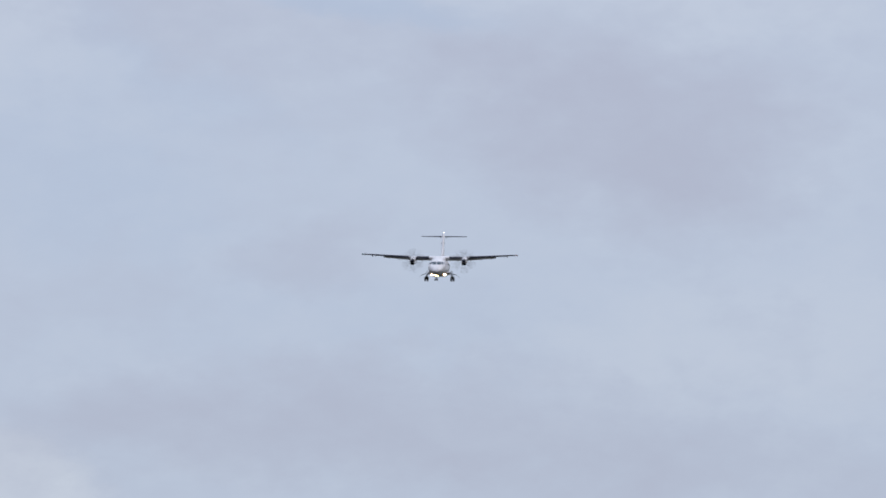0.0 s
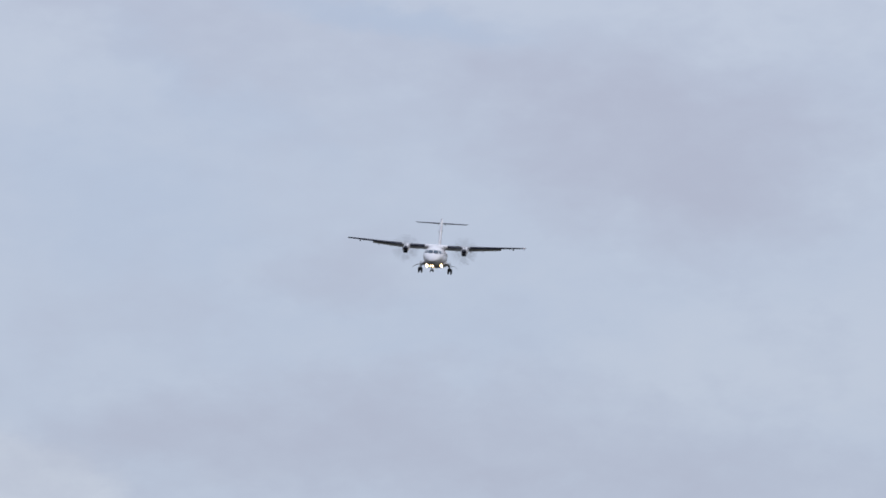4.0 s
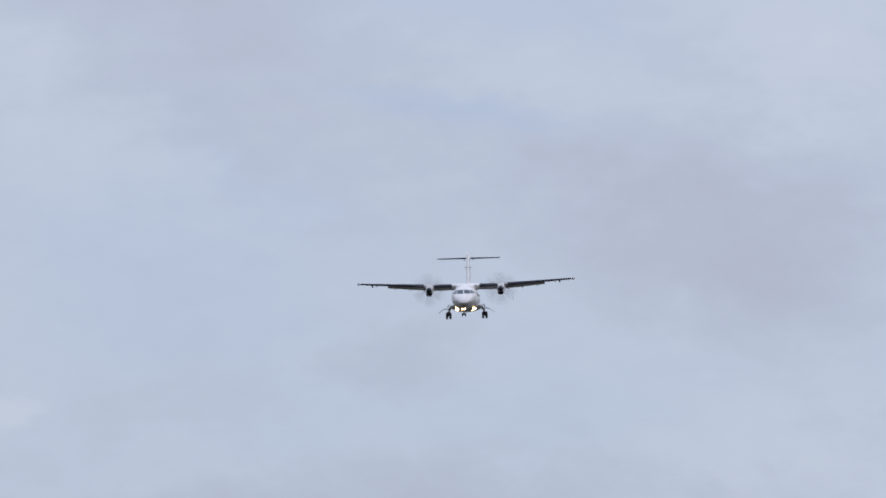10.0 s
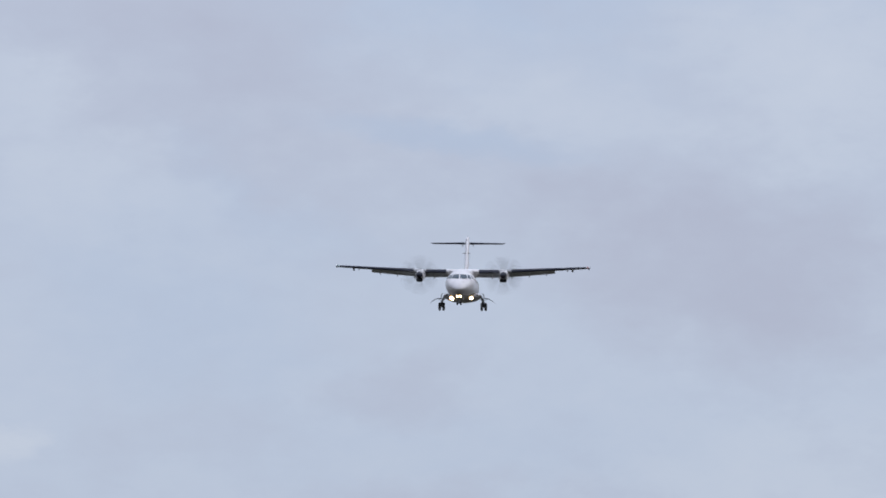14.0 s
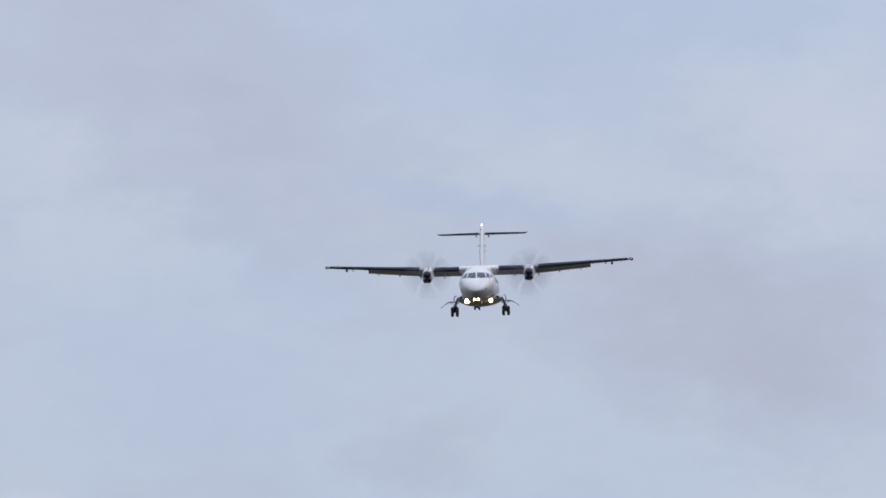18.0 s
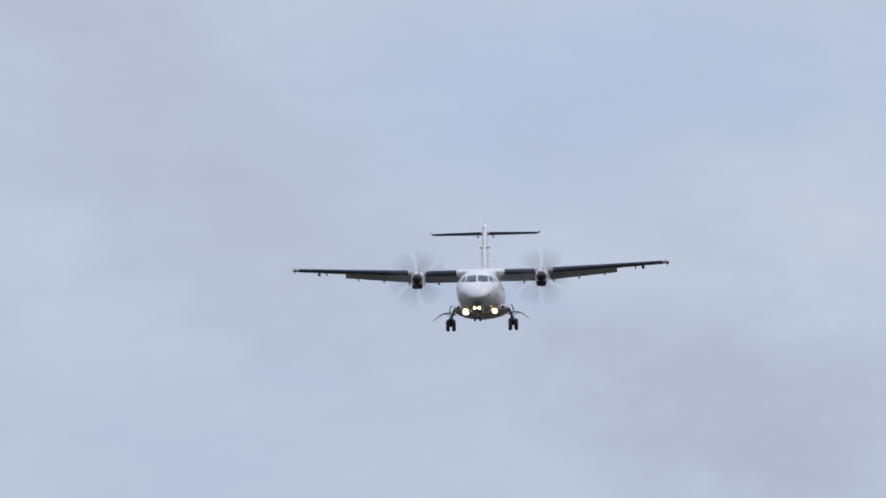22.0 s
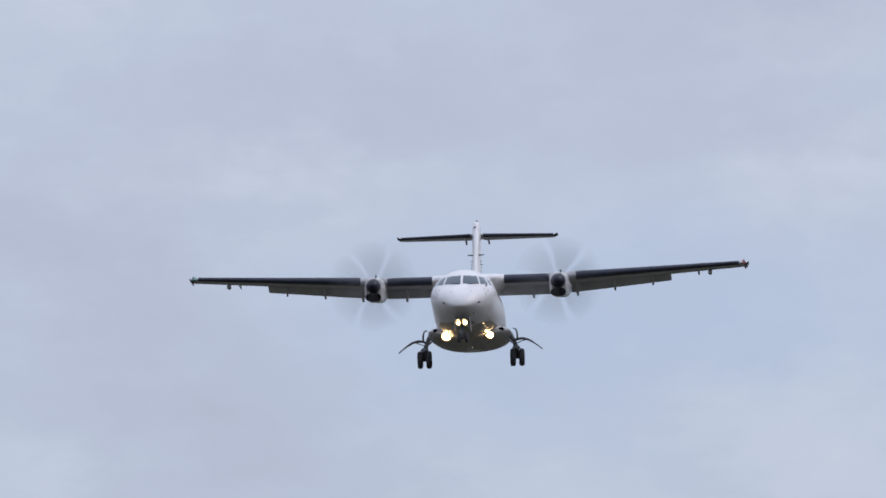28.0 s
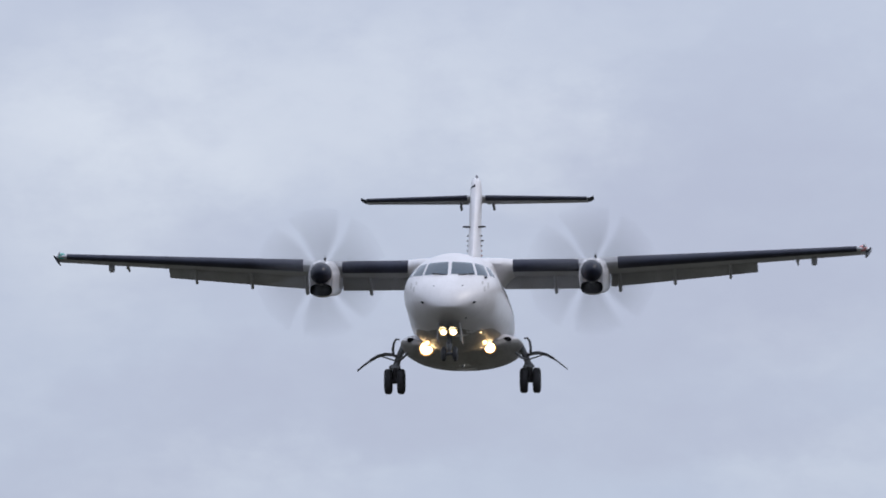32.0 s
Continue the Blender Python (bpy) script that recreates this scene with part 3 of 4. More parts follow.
# ---- engines ----
HUB_X, HUB_Y, HUB_Z = 4.05, 6.42, 3.22
propellers = []
for s in (-1, 1):
    bm = bmesh.new()
    rings = []
    for y, w, t, b in ((6.60, 0.35, 3.53, 2.62), (6.68, 0.385, 3.585, 2.565), (6.85, 0.40, 3.65, 2.56), (7.4, 0.405, 3.73, 2.60), (8.2, 0.41, 3.81, 2.70), (9.2, 0.42, 3.92, 2.83), (10.4, 0.42, 3.92, 2.98), (11.4, 0.40, 3.80, 3.10), (12.3, 0.28, 3.55, 3.20), (12.9, 0.10, 3.44, 3.32)):
        ring = []
        for k in range(32):
            a = 2 * math.pi * k / 32
            c, q = math.cos(a), math.sin(a)
            ring.append(Vector((s * HUB_X + w * math.copysign(abs(c) ** 0.72, c), y, (t + b) / 2 + (t - b) / 2 * math.copysign(abs(q) ** 0.8, q))))
        rings.append(ring)
    loft(bm, rings)
    nacelle = part("nacelle", bm, WHITE, plane, "white engine nacelle slung under the wing")
    bm = bmesh.new()
    ring = []
    for k in range(28):
        a = 2 * math.pi * k / 28
        c, q = math.cos(a), math.sin(a)
        ring.append((0.318 * math.copysign(abs(c) ** 0.6, c), 0.172 * math.copysign(abs(q) ** 0.75, q)))
    loft(bm, [[Vector((s * HUB_X + g * x, y, 2.725 + g * z)) for x, z in ring] for y, g in ((6.66, 0.97), (6.46, 1.05), (6.43, 1.03), (6.45, 0.96), (6.52, 0.92))])
    part("air_intake", bm, HOLE, nacelle, "black oval air intake")
    bm = bmesh.new()
    lathe(bm, [(6.46, 0.31), (6.44, 0.33), (6.50, 0.347), (6.62, 0.35), (6.62, 0.28)], (s * HUB_X, 0, HUB_Z), "y", 32)
    part("cowl_ring", bm, WHITE, nacelle)
    bm = bmesh.new()
    tube(bm, [(s * HUB_X + 0.10, 7.0, 3.64), (s * HUB_X + 0.10, 6.98, 3.74), (s * HUB_X + 0.10, 6.96, 3.77)], [0.03, 0.035, 0.02], 8)
    part("cowl_probe", bm, BLACK, nacelle)
    # propeller: black spinner with six blades
    bm = bmesh.new()
    lathe(bm, [(-0.44, 0.01), (-0.43, 0.05), (-0.38, 0.13), (-0.28, 0.215), (-0.14, 0.285), (0.02, 0.318), (0.10, 0.32), (0.12, 0.25)], (0, 0, 0), "y", 32)
    prop = part("propeller", bm, BLACK, plane, "six-bladed propeller with a black spinner, turning", shift=False)
    prop.location = (s * HUB_X, HUB_Y - AFT, HUB_Z)
    for k in range(6):
        bm = bmesh.new()
        rings = []
        for r, c, th, tw in ((0.26, 0.09, 0.09, 62), (0.40, 0.12, 0.07, 56), (0.65, 0.19, 0.045, 45), (0.95, 0.235, 0.034, 34), (1.3, 0.22, 0.027, 26), (1.55, 0.175, 0.022, 21), (1.74, 0.12, 0.016, 18), (1.88, 0.075, 0.012, 17), (1.955, 0.03, 0.008, 17)):
            ring = []
            lag = 0.20 * max(0, r - 0.9) ** 2
            for q in range(10):
                a = 2 * math.pi * q / 10
                u, v = c / 2 * math.cos(a), th / 2 * math.sin(a)
                w = radians(tw)
                ring.append(Vector((u * math.cos(w) - v * math.sin(w) - lag, u * math.sin(w) + v * math.cos(w), r)))
            rings.append(ring)
        loft(bm, rings)
        bmesh.ops.rotate(bm, verts=bm.verts, cent=(0, 0, 0), matrix=Matrix.Rotation(radians(60 * k), 3, "Y"))
        part("blade", bm, BLADE, prop, "dark grey propeller blade", shift=False)
    propellers.append(prop)

# ---- tail ----
def fin_ring(z, y0, y1, w, n=12):
    pts = []
    for up in (1, -1):
        for k in range(n + 1):
            if up < 0 and k in (0,):
                continue
            u = 0.5 * (1 + math.cos(math.pi * k / n)) if up > 0 else 0.5 * (1 - math.cos(math.pi * k / n))
            t = 2.6 * (0.2969 * math.sqrt(u) - 0.126 * u - 0.3516 * u * u + 0.2843 * u**3 - 0.1036 * u**4) * w * 1.92
            pts.append(Vector((up * t, y0 + (y1 - y0) * u, z)))
    return pts


bm = bmesh.new()
loft(bm, [fin_ring(z, a, b, w) for z, a, b, w in ((3.45, 15.4, 21.3, 0.46), (3.9, 16.2, 21.3, 0.42), (4.6, 17.2, 21.35, 0.40), (5.6, 18.35, 21.45, 0.38), (6.6, 19.35, 21.55, 0.37), (7.3, 19.95, 21.6, 0.36), (7.58, 20.2, 21.6, 0.33), (7.73, 20.4, 21.5, 0.26), (7.79, 20.75, 21.4, 0.13))])
fin = part("fin", bm, WHITE, plane, "tall white tail fin")
bm = bmesh.new()
loft(bm, [fin_ring(z, a, b, w, 7) for z, a, b, w in ((3.75, 21.25, 22.2, 0.16), (5.2, 21.38, 22.4, 0.15), (7.1, 21.56, 22.6, 0.14))])
part("rudder", bm, WHITE, fin)
# black slanting flash near the top, wrapped on one flank from the leading edge
bm = bmesh.new()
rows = []
for k in range(7):
    u = 0.004 + 0.20 * (k / 6) ** 2
    t = 2.6 * (0.2969 * math.sqrt(u) - 0.126 * u - 0.3516 * u * u) * 0.355 * 1.92
    z = 7.50 - 0.75 * t
    rows.append([Vector((-t - o, 20.07 + 1.54 * u - o * 0.5, z + h)) for o, h in ((0.006, -0.035), (0.006, 0.035), (-0.02, 0.035), (-0.02, -0.035))])
loft(bm, rows)
part("fin_marking", bm, BLACK, fin, "black slanting flash")
for s in (-1, 1):
    bm = bmesh.new()
    tube(bm, [(s * 0.12, 19.0, 6.06), (s * 0.30, 19.02, 6.07), (s * 0.36, 19.03, 6.07)], [0.035, 0.03, 0.02], 8)
    part("fin_antenna", bm, DARKSTEEL, fin)
    for k in range(7):
        z = 4.88 + 0.155 * k
        reach = 0.285 if s > 0 and k == 5 else 0.235
        bm = bmesh.new()
        tube(bm, [(s * 0.14, 19.2, z), (s * reach, 19.22, z)], [0.026, 0.022], 6)
        part("static_wick", bm, RUST if s > 0 and k < 4 else DARKSTEEL, fin)

def tail_at(x):
    u = x / 3.42
    return 20.35 + 0.55 * u, 7.16, 1.75 - 0.72 * u


for s in (-1, 1):
    bm = bmesh.new()
    rings = []
    for x in (0.05, 0.7, 1.6, 2.6, 3.42):
        y0, z0, c = tail_at(x)
        rings.append([Vector((s * p.x, p.y, p.z)) for p in foil(x, y0, z0, c, 0.105, 0.0, 0.72, 12, -0.005)])
    loft(bm, rings)
    # tailplane and elevator take grey over white to carry the shade beneath them
    tailplane = part("tailplane", bm, WING, plane, "tailplane on top of the fin, greyed for its underside's shade, with a black leading edge")
    bm = bmesh.new()
    rings = []
    for x in (0.28, 1.2, 2.2, 3.42):
        y0, z0, c = tail_at(x)
        rings.append([Vector((s * p.x, p.y, p.z)) for p in foil(x, y0 + c * 0.73, z0 - 0.005, c * 0.28, 0.2, radians(3), 1.0, 7, 0.0)])
    loft(bm, rings)
    part("elevator", bm, WING, tailplane)
    bm = bmesh.new()
    rings = []
    for x in (0.28, 1.4, 2.4, 3.41):
        y0, z0, c = tail_at(x)
        sec = foil(x, y0, z0, c, 0.105, 0.0, 0.16, 12, -0.005)
        mid = Vector((x, y0 + 0.08 * c, z0))
        rings.append([Vector((s * p.x, p.y, p.z)) for p in [q + 0.012 * Vector((0, q.y - mid.y, q.z - mid.z)).normalized() for q in sec] + [q - 0.01 * Vector((0, q.y - mid.y, q.z - mid.z)).normalized() for q in sec[::-1]]])
    loft(bm, rings)
    part("deicing_boot", bm, BOOT, tailplane, "black rubber leading edge boot")
    bm = bmesh.new()
    y0, z0, c = tail_at(3.42)
    loft(bm, [[Vector((s * (3.40 + dx), y, z0 + z + 0.5 * dz)) for y, z in ((y0 + e, 0.0), (y0 + 0.35, 0.045), (y0 + c - 0.05, 0.015), (y0 + c - 0.05, -0.015), (y0 + 0.35, -0.045))] for dx, dz, e in ((0, 0, 0.0), (0.10, 0.03, 0.06), (0.20, 0.14, 0.16))])
    part("tailplane_tip", bm, BOOT, tailplane)
    bm = bmesh.new()
    tube(bm, [(s * 0.50, 21.0, 7.10), (s * 0.505, 21.45, 6.98), (s * 0.51, 21.8, 6.93), (s * 0.51, 21.9, 6.95)], [0.03, 0.045, 0.04, 0.02], 8)
    part("elevator_hinge", bm, STEEL, tailplane)

# ---- belly fairing that holds the main wheels, with its lamps and their glints on the hull ----
bm = bmesh.new()
rings = []
for y, w, b, t in ((7.35, 0.50, 0.97, 1.08), (7.6, 0.95, 0.93, 1.25), (7.9, 1.32, 0.88, 1.44), (8.3, 1.60, 0.84, 1.60), (8.9, 1.78, 0.79, 1.72), (10, 1.85, 0.77, 1.78), (11.2, 1.84, 0.79, 1.77), (12.3, 1.70, 0.87, 1.68), (13.3, 1.40, 1.02, 1.54), (14.2, 0.9, 1.22, 1.42), (14.8, 0.4, 1.32, 1.36)):
    ring = []
    for k in range(40):
        a = 2 * math.pi * k / 40
        c, q = math.cos(a), math.sin(a)
        zc = b + (t - b) * 0.66
        ring.append(Vector((w * math.copysign(abs(c) ** 0.9, c), y, zc + (t - zc) * q if q > 0 else zc + (zc - b) * math.copysign(abs(q) ** 1.2, q))))
    rings.append(ring)
loft(bm, rings)
# white shoulders and grey below put the fairing's light and shade into its colour
for f in bm.faces:
    f.material_index = 1 if f.calc_center_median().z > 1.40 else 0
belly = part("belly_fairing", bm, [BELLY, WHITE], plane, "oil-stained belly fairing around the wheel wells, its shade painted grey and lit shoulders white")
# grey belly skin from the chin to the fairing, its grey holding the underside's shade
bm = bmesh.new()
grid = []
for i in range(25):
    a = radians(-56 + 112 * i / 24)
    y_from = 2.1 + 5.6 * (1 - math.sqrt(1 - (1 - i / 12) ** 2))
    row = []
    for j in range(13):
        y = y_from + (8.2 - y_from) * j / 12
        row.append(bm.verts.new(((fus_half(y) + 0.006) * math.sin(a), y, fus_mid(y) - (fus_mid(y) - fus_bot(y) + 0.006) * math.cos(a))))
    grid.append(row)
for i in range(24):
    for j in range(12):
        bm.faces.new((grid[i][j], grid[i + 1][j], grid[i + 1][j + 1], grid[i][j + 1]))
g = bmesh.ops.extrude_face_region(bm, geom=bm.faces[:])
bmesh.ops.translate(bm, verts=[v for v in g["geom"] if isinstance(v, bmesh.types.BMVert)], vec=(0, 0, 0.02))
part("belly_shade_skin", bm, BELLY, fuselage, "oil-stained underside with its shade painted in grey")


def lamp(name, parent, x, y, z, r, mat, label):
    bm = bmesh.new()
    lathe(bm, [(0.03, r * 1.05), (0.0, r * 1.16), (-0.01, r * 1.12), (-0.015, r), (-0.03, r * 0.86), (-0.045, r * 0.68), (-0.055, r * 0.45), (-0.06, r * 0.1)], (x, y, z), "y", 24)
    for f in bm.faces:
        # bright core, then two dimmer rings painted as the halo round the lamp
        c = f.calc_center_median()
        d = math.hypot(c.x - x, c.z - z) / r
        f.material_index = 0 if d < 0.85 and c.y < y else 1 if d < 1.0 else 2
    return part(name, bm, [mat, BOWL_HALO, RIM_HALO], parent, label)


for s in (-1, 1):
    # small glowing discs ahead stand in for landing lamp reflections on the hull
    for nm, long, x, y, z, r, mat in (("landing_light", 1.0, 0.955, 7.62, 1.06, 0.19 if s < 0 else 0.145, LAMP), ("hull_glint", 2.0, 0.86, 6.22, 1.07, 0.066, HULL_SPOT)):
        bm = bmesh.new()
        lathe(bm, [(0.35, r * 1.10), (0.02, r * 1.17), (-long * 0.1 * r, r * 1.19), (-long * 0.1 * r, r * 1.165), (0.03, r * 1.1), (0.3, r * 0.9)], (s * x, y, z), "y", 24)
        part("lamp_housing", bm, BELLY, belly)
        lamp(nm, belly, s * x, y, z, r, mat, "round warm white lamp glow")
    bm = bmesh.new()
    block(bm, (s * 1.45 - 0.11, 8.05, 1.31), (s * 1.45 + 0.11, 8.5, 1.44), 0.03)
    part("air_inlet", bm, HOLE, belly, "small dark cooling inlet")
bm = bmesh.new()
lathe(bm, [(0.755, 0.02), (0.76, 0.16), (0.78, 0.30), (0.86, 0.34)], (0.1, 11.0, 0), "z", 24)
part("belly_blister", bm, WHITE, belly, "pale shallow blister under the belly")

# ---- wheels ----
def wheel(parent, x, y, z, r, w, rim_r):
    bm = bmesh.new()
    lathe(bm, [(-w / 2 + 0.02, rim_r), (-w / 2, rim_r + 0.03), (-w / 2, r - 0.07), (-w / 2 + 0.03, r - 0.02), (-w / 4, r), (w / 4, r), (w / 2 - 0.03, r - 0.02), (w / 2, r - 0.07), (w / 2, rim_r + 0.03), (w / 2 - 0.02, rim_r)], (x, y, z), "x", 36)
    tyre = part("wheel", bm, TYRE, parent, "black rubber tyre")
    for k in (-1, 1):
        bm = bmesh.new()
        o = w / 2 - 0.05
        lathe(bm, [(k * (o - 0.06), rim_r * 0.98), (k * (o + 0.015), rim_r), (k * o, rim_r * 0.8), (k * (o - 0.04), rim_r * 0.4), (k * (o + 0.02), rim_r * 0.25), (k * (o + 0.03), 0.01)], (x, y, z), "x", 24)
        ob = part("rim", bm, RIM, parent)
    return tyre


for s in (-1, 1):
    bm = bmesh.new()
    tube(bm, [(s * 1.70, 10.15, 1.48), (s * 1.86, 10.2, 1.20), (s * 1.97, 10.25, 0.92), (s * 2.00, 10.28, 0.80)], [0.12, 0.10, 0.10, 0.13], 14)
    leg = part("main_gear_leg", bm, STEEL, plane, "grey sloping main landing gear leg")
    bm = bmesh.new()
    tube(bm, [(s * 2.00, 10.28, 0.82), (s * 2.03, 10.32, 0.62), (s * 2.05, 10.40, 0.37)], [0.13, 0.09, 0.08], 12)
    part("trailing_arm", bm, DARKSTEEL, leg)
    bm = bmesh.new()
    block(bm, (s * 2.02 - 0.19, 10.15, 0.72), (s * 2.02 + 0.15, 10.5, 0.86), 0.04)
    part("leg_joint", bm, STEEL, leg)
    bm = bmesh.new()
    tube(bm, [(s * 1.78, 10.40, 0.37), (s * 2.32, 10.40, 0.37)], 0.07, 12)
    part("axle", bm, DARKSTEEL, leg)
    bm = bmesh.new()
    tube(bm, [(s * 1.62, 9.75, 1.16), (s * 1.78, 9.9, 1.02), (s * 1.94, 10.15, 0.98)], 0.035, 8)
    part("brace", bm, STEEL, leg)
    for dx in (-0.195, 0.195):
        wheel(leg, s * 2.045 + dx, 10.40, 0.37, 0.385, 0.235, 0.20)
    # wheel-well door: a curved panel standing out from the fairing, with its rod
    bm = bmesh.new()
    rings = []
    for x, z, th in ((1.95, 1.10, 0.06), (2.12, 1.165, 0.06), (2.32, 1.18, 0.06), (2.55, 1.12, 0.055), (2.78, 0.99, 0.05)):
        rings.append([Vector((s * x, y, z + dz)) for y, dz in ((10.0, -th / 2), (10.0, th / 2), (10.4, th / 2), (10.4, -th / 2))])
    loft(bm, rings)
    door = part("wheel_door", bm, DARKSTEEL, leg, "curved open wheel door")
    bm = bmesh.new()
    rings = []
    for x, z, th in ((2.72, 1.03, 0.035), (2.97, 0.845, 0.03), (3.17, 0.68, 0.025)):
        rings.append([Vector((s * x, y, z + dz)) for y, dz in ((10.05, -th / 2), (10.05, th / 2), (10.35, th / 2), (10.35, -th / 2))])
    loft(bm, rings)
    part("door_edge", bm, DARKSTEEL, leg)
    bm = bmesh.new()
    tube(bm, [(s * 2.02, 10.1, 0.97), (s * 2.2, 10.1, 1.03), (s * 2.48, 10.1, 1.13)], 0.022, 8)
    part("door_rod", bm, STEEL, leg)
    bm = bmesh.new()
    tube(bm, [(s * 2.06, 10.0, 1.12), (s * 2.08, 10.0, 1.30), (s * 2.05, 10.0, 1.50), (s * 1.98, 10.0, 1.61), (s * 1.88, 10.0, 1.60)], [0.04, 0.04, 0.035, 0.035, 0.03], 8)
    part("door_arm", bm, DARKSTEEL, leg)

bm = bmesh.new()
tube(bm, [(0, 1.98, 1.25), (0, 1.88, 0.58), (0, 1.80, 0.27)], [0.085, 0.075, 0.06], 12)
nose_leg = part("nose_gear_leg", bm, STEEL, plane, "grey nose landing gear leg")
bm = bmesh.new()
tube(bm, [(-0.20, 1.78, 0.25), (0.20, 1.78, 0.25)], 0.045, 10)
part("axle", bm, DARKSTEEL, nose_leg)
bm = bmesh.new()
tube(bm, [(0, 2.7, 0.95), (0, 2.2, 0.62), (0, 1.9, 0.42)], 0.04, 8)
part("drag_brace", bm, STEEL, nose_leg)
for dx in (-0.17, 0.17):
    wheel(nose_leg, dx, 1.78, 0.25, 0.215, 0.155, 0.11)
bm = bmesh.new()
tube(bm, [(0, 1.82, 0.62), (0, 1.62, 0.50), (0, 1.74, 0.33)], [0.03, 0.028, 0.03], 8)
part("torque_link", bm, RIM, nose_leg, "bright metal torque link")
bm = bmesh.new()
tube(bm, [(-0.06, 1.80, 0.70), (-0.075, 1.76, 0.52), (-0.06, 1.76, 0.36)], 0.016, 6)
part("brake_hose", bm, RIM, nose_leg)
for s in (-1, 1):
    bm = bmesh.new()
    loft(bm, [[Vector((s * x, y, z)) for x, y in ((0.30 + e, 1.5), (0.33 + e, 1.5), (0.33 + e, 2.9), (0.30 + e, 2.9))] for z, e in ((1.14, 0), (0.85, 0.03), (0.62, 0.03))])
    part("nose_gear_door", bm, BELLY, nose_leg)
    bm = bmesh.new()
    lathe(bm, [(0.16, 0.03), (0.1, 0.07), (0.0, 0.115), (-0.17, 0.122), (-0.17, 0.117), (0.0, 0.09)], (s * 0.145 - 0.025, 1.74, 0.89), "y", 18)
    part("lamp_housing", bm, DARKSTEEL, nose_leg)
    # a lid added over the lamp, only to keep its light off the chin
    bm = bmesh.new()
    rings = []
    for y in (1.60, 1.45, 1.30):
        arc = [radians(8 + 164 * k / 12) for k in range(13)]
        rings.append([Vector((s * 0.145 - 0.025 + r * math.cos(a), y, 0.89 + r * math.sin(a))) for r, row in ((0.130, arc), (0.118, arc[::-1])) for a in row])
    loft(bm, rings)
    part("light_block_hood", bm, BLACK, nose_leg, "black hood added over the lamp to block its light")
    lamp("nose_gear_light", nose_leg, s * 0.145 - 0.025, 1.72, 0.89, 0.084 if s < 0 else 0.094, LAMP_SMALL, "round warm white lamp glow")


# ---- flashing lamps: a turning lamp, lit on one face ----
def flasher(x, y, z, r, up):
    bm = bmesh.new()
    lathe(bm, [(0, r * 0.9), (0.35 * r * up, r), (1.2 * r * up, r * 0.8), (1.7 * r * up, r * 0.4), (1.85 * r * up, 0.01)], (0, 0, 0), "z", 20)
    for f in bm.faces:
        f.material_index = 1 if f.calc_center_median().y < -0.25 * r else 0
    ob = part("anticollision_light", bm, [CLEAR, STROBE], plane, "small flashing anticollision lamp", shift=False)
    ob.location = (x, y - AFT, z)
    return ob


bm = bmesh.new()
tube(bm, [(0, 21.02, 7.72), (0, 21.0, 7.79), (0, 21.0, 7.845)], [0.05, 0.03, 0.035], 10)
part("lamp_mast", bm, WHITE, fin)
# every 1.2 s: the tail first, the wing tips a tenth of a second later, the belly with the tips at first and later with the tail
BEATS = [1.2 * n for n in range(27)]
FLASHERS = [(flasher(0.0, 21.0, 7.835, 0.046, 1), BEATS), (flasher(0.05, 9.6, 0.778, 0.05, -1), [t + (0.1 if t < 21 else 0.0) for t in BEATS]),
            (flasher(-12.14, 9.98, 4.27, 0.05, 1), [t + 0.1 for t in BEATS]), (flasher(12.14, 9.98, 4.27, 0.05, 1), [t + 0.1 for t in BEATS])]
# how far each propeller runs ahead of its even turning: (seconds, degrees)
LEAD = (((0, 0), (17, 0), (19, 8), (21, 35), (23, 14), (24, -12), (25, 8), (28, 0), (29, -4), (30, 30), (31, 18), (32, 0)),
        ((0, 0), (17, 0), (19, 8), (21, 35), (23, 30), (24, 0), (25, 20), (28, 17), (29, 2), (30, 32), (31, 17), (32, 0)))


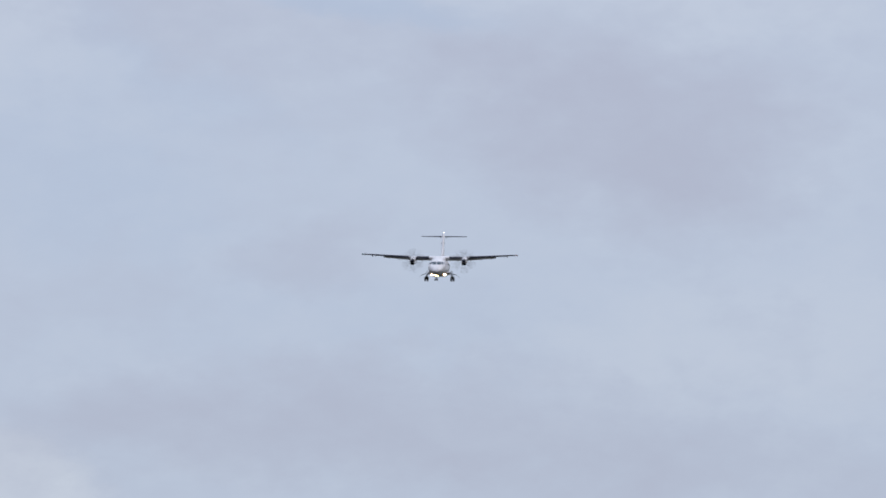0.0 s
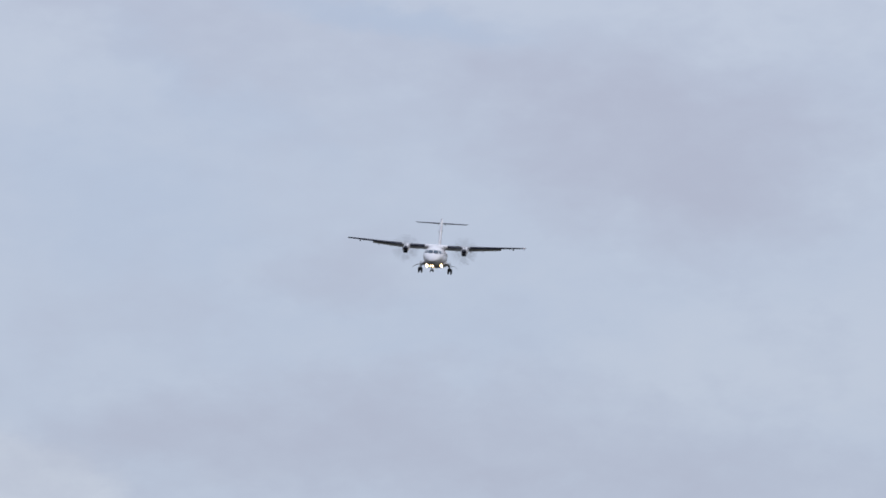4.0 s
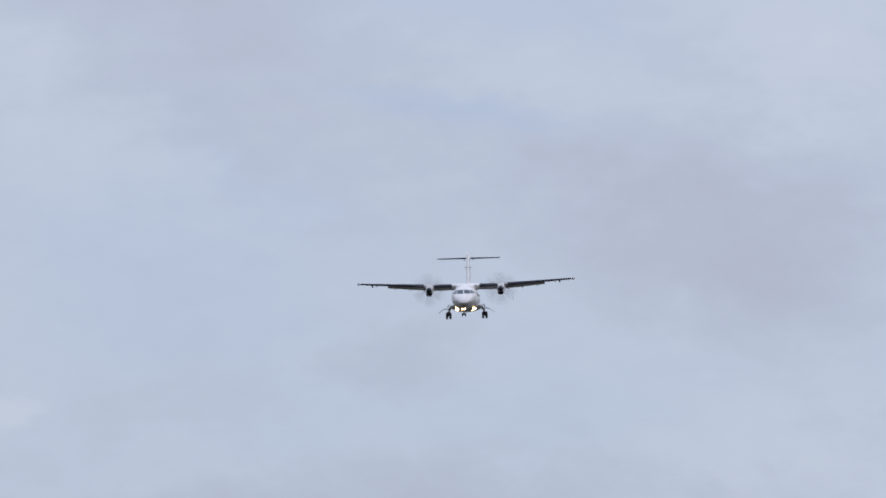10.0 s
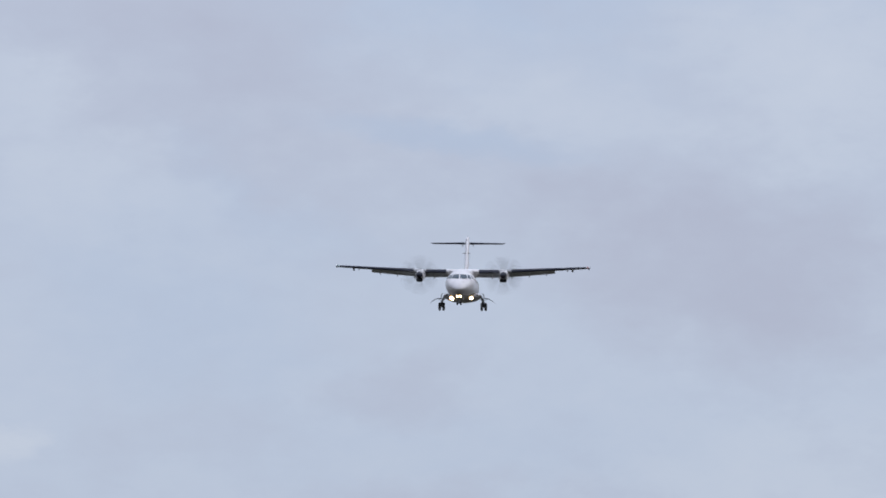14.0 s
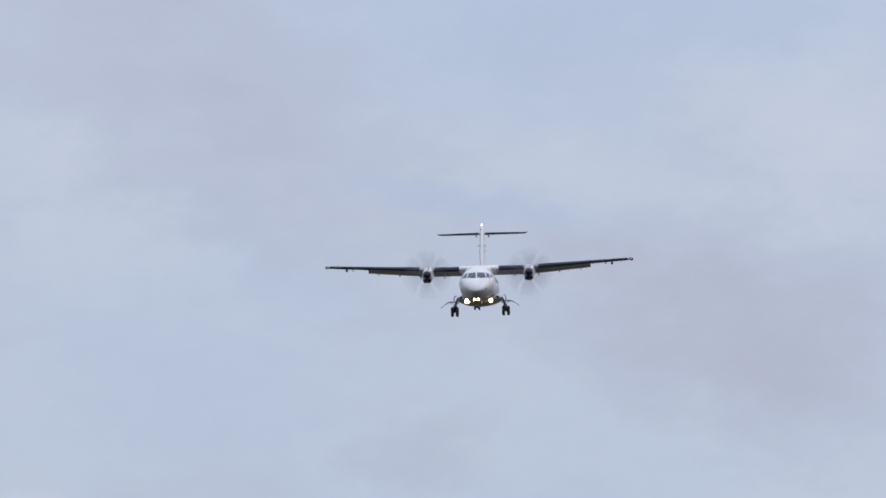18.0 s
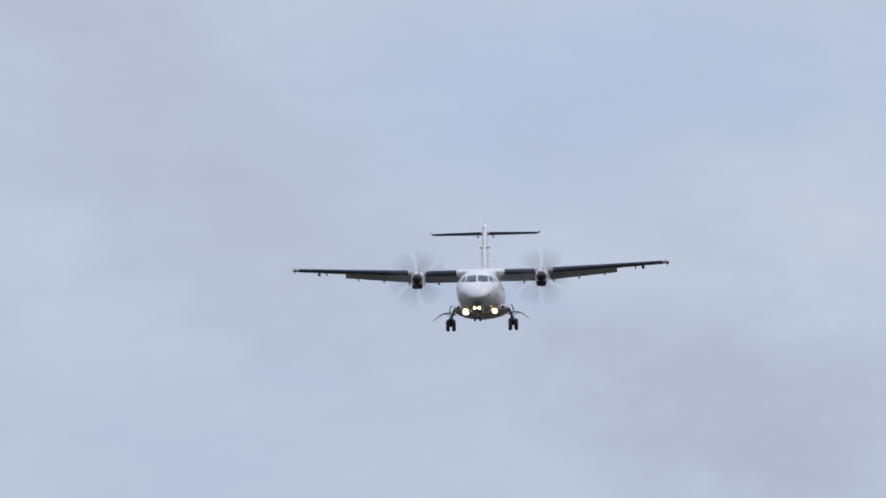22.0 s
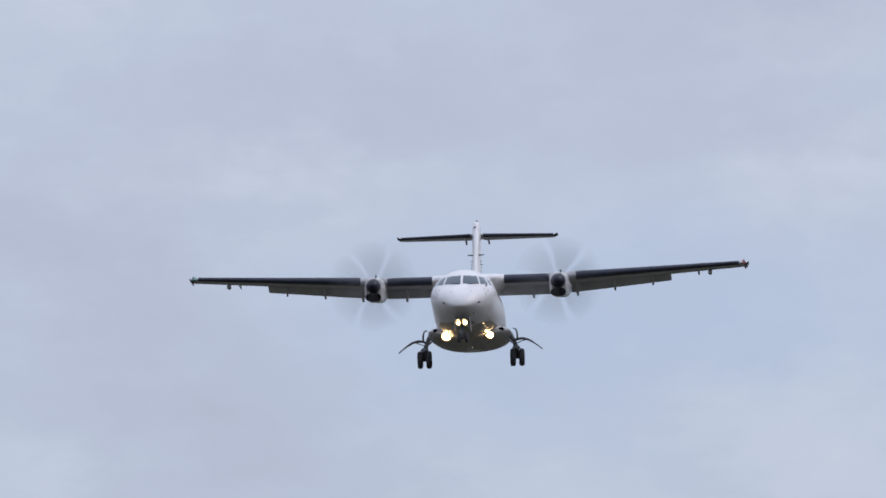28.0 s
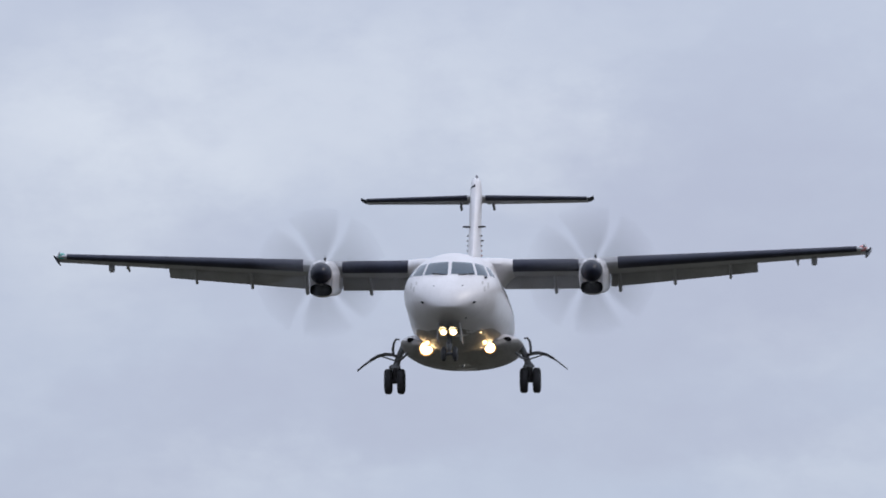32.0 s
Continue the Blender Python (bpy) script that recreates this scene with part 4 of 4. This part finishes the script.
# ---- everything that moves ----
def motions():
    walk(plane, [
        (0.0, pose(-1.807, 2214.809, 144.409, 3.402, 0.714, -3.279)),
        (0.5, pose(-2.620, 2175.956, 142.373, 3.144, 1.049, -3.243)),
        (1.0, pose(-3.425, 2138.330, 140.401, 2.915, 1.201, -3.207)),
        (1.5, pose(-4.193, 2102.906, 138.545, 2.723, 1.120, -3.192)),
        (2.0, pose(-4.951, 2069.619, 136.801, 2.606, 1.836, -3.044)),
        (2.5, pose(-5.579, 2037.691, 135.128, 2.546, 1.586, -2.970)),
        (3.0, pose(-6.143, 2006.061, 133.471, 2.564, 2.024, -2.827)),
        (3.5, pose(-6.636, 1975.257, 131.859, 2.636, 3.117, -2.637)),
        (4.0, pose(-7.026, 1945.606, 130.308, 2.766, 3.873, -2.434)),
        (4.5, pose(-7.331, 1917.003, 128.811, 2.950, 4.262, -2.222)),
        (5.0, pose(-7.557, 1888.825, 127.333, 3.155, 4.107, -2.033)),
        (5.5, pose(-7.708, 1860.450, 125.843, 3.346, 3.231, -1.901)),
        (6.0, pose(-7.798, 1831.774, 124.337, 3.520, 1.605, -1.839)),
        (6.5, pose(-7.894, 1802.333, 122.793, 3.628, 0.500, -1.785)),
        (7.0, pose(-7.997, 1772.500, 121.229, 3.724, 0.138, -1.705)),
        (7.5, pose(-8.092, 1743.277, 119.698, 3.734, 0.059, -1.641)),
        (8.0, pose(-8.139, 1714.055, 118.166, 3.684, -0.472, -1.636)),
        (8.5, pose(-8.204, 1684.673, 116.626, 3.539, -0.433, -1.621)),
        (9.0, pose(-8.255, 1654.261, 115.032, 3.294, -0.374, -1.638)),
        (9.5, pose(-8.285, 1623.969, 113.445, 2.969, -0.575, -1.695)),
        (10.0, pose(-8.268, 1594.015, 111.876, 2.576, -1.474, -1.809)),
        (10.5, pose(-8.248, 1564.011, 110.305, 2.188, -2.197, -1.902)),
        (11.0, pose(-8.293, 1534.048, 108.734, 1.803, -1.589, -1.935)),
        (11.5, pose(-8.342, 1503.879, 107.152, 1.495, -0.576, -1.954)),
        (12.0, pose(-8.315, 1473.677, 105.570, 1.288, -0.486, -1.986)),
        (12.5, pose(-8.311, 1444.450, 104.038, 1.114, 0.288, -1.996)),
        (13.0, pose(-8.232, 1416.471, 102.572, 1.001, 0.128, -2.009)),
        (13.5, pose(-8.119, 1389.454, 101.156, 0.956, -0.185, -1.997)),
        (14.0, pose(-8.045, 1362.908, 99.765, 0.957, 0.605, -1.953)),
        (14.5, pose(-7.967, 1335.536, 98.331, 1.015, 1.836, -1.867)),
        (15.0, pose(-7.815, 1305.015, 96.733, 1.099, 2.454, -1.741)),
        (15.5, pose(-7.598, 1271.756, 94.989, 1.268, 2.489, -1.580)),
        (16.0, pose(-7.347, 1238.192, 93.229, 1.447, 2.110, -1.431)),
        (16.5, pose(-7.090, 1206.760, 91.580, 1.566, 1.491, -1.336)),
        (17.0, pose(-6.834, 1177.865, 90.065, 1.611, 0.659, -1.304)),
        (17.5, pose(-6.573, 1150.310, 88.620, 1.579, -0.434, -1.352)),
        (18.0, pose(-6.323, 1123.663, 87.225, 1.585, -1.552, -1.501)),
        (18.5, pose(-6.125, 1097.593, 85.859, 1.517, -1.997, -1.731)),
        (19.0, pose(-6.015, 1071.964, 84.515, 1.357, -1.216, -1.983)),
        (19.5, pose(-5.918, 1046.766, 83.194, 1.143, -0.389, -2.204)),
        (20.0, pose(-5.826, 1021.893, 81.890, 0.915, 0.461, -2.291)),
        (20.5, pose(-5.720, 996.884, 80.580, 0.755, 1.062, -2.210)),
        (21.0, pose(-5.509, 971.225, 79.235, 0.705, -0.073, -2.026)),
        (21.5, pose(-5.315, 945.364, 77.880, 0.754, -0.917, -1.768)),
        (22.0, pose(-5.160, 919.767, 76.538, 0.816, -1.173, -1.599)),
        (22.5, pose(-5.013, 894.445, 75.211, 0.926, -1.310, -1.491)),
        (23.0, pose(-4.878, 869.285, 73.892, 0.953, -1.271, -1.454)),
        (23.5, pose(-4.753, 844.244, 72.579, 0.907, -1.133, -1.516)),
        (24.0, pose(-4.648, 819.308, 71.272, 0.739, -0.782, -1.760)),
        (24.5, pose(-4.583, 794.437, 69.968, 0.542, 0.342, -1.894)),
        (25.0, pose(-4.457, 769.547, 68.664, 0.177, 0.390, -2.095)),
        (25.5, pose(-4.292, 744.444, 67.349, -0.132, -0.197, -2.231)),
        (26.0, pose(-4.132, 719.063, 66.020, -0.456, -0.685, -2.293)),
        (26.5, pose(-3.976, 693.449, 64.678, -0.783, -1.075, -2.286)),
        (27.0, pose(-3.826, 667.880, 63.339, -1.058, -1.354, -2.232)),
        (27.5, pose(-3.683, 642.631, 62.016, -1.236, -1.511, -2.153)),
        (28.0, pose(-3.546, 617.743, 60.711, -1.353, -1.544, -2.053)),
        (28.5, pose(-3.414, 593.075, 59.418, -1.601, -1.491, -1.971)),
        (29.0, pose(-3.338, 568.727, 58.141, -1.673, -0.518, -1.982)),
        (29.5, pose(-3.190, 544.247, 56.856, -1.469, -0.713, -2.028)),
        (30.0, pose(-3.009, 519.553, 55.559, -1.118, -1.425, -2.099)),
        (30.5, pose(-2.893, 494.811, 54.258, -0.640, -0.996, -2.178)),
        (31.0, pose(-2.828, 470.176, 52.963, -0.196, 0.282, -2.238)),
        (31.5, pose(-2.693, 445.673, 51.676, 0.153, 0.377, -2.262)),
        (32.0, pose(-2.517, 421.870, 50.425, 0.521, -0.243, -2.234)),
    ])
    # the propellers turn about 88 degrees from key to key
    for prop, lead in zip(propellers, LEAD):
        x, y, z = prop.location
        ts, ds = zip(*lead)
        walk(prop, [(k / FPS, pose(x, y, z, 0, (88 * k + float(np.interp(k / FPS, ts, ds))) % 360, 0)) for k in range(32 * FPS + 1)])
    for ob, when in FLASHERS:
        x, y, z = ob.location
        rows = []
        for t in when:
            rows += [(t + d / FPS, pose(x, y, z, 0, 0, 60 * d + 0.01)) for d in range(-3, 4) if 0 <= t + d / FPS <= 32]
        if rows[0][0] > 0:
            rows.insert(0, (0.0, rows[0][1]))
        rows.append((32.0, pose(x, y, z, 0, 0, 180.01)))
        walk(ob, rows)


motions()
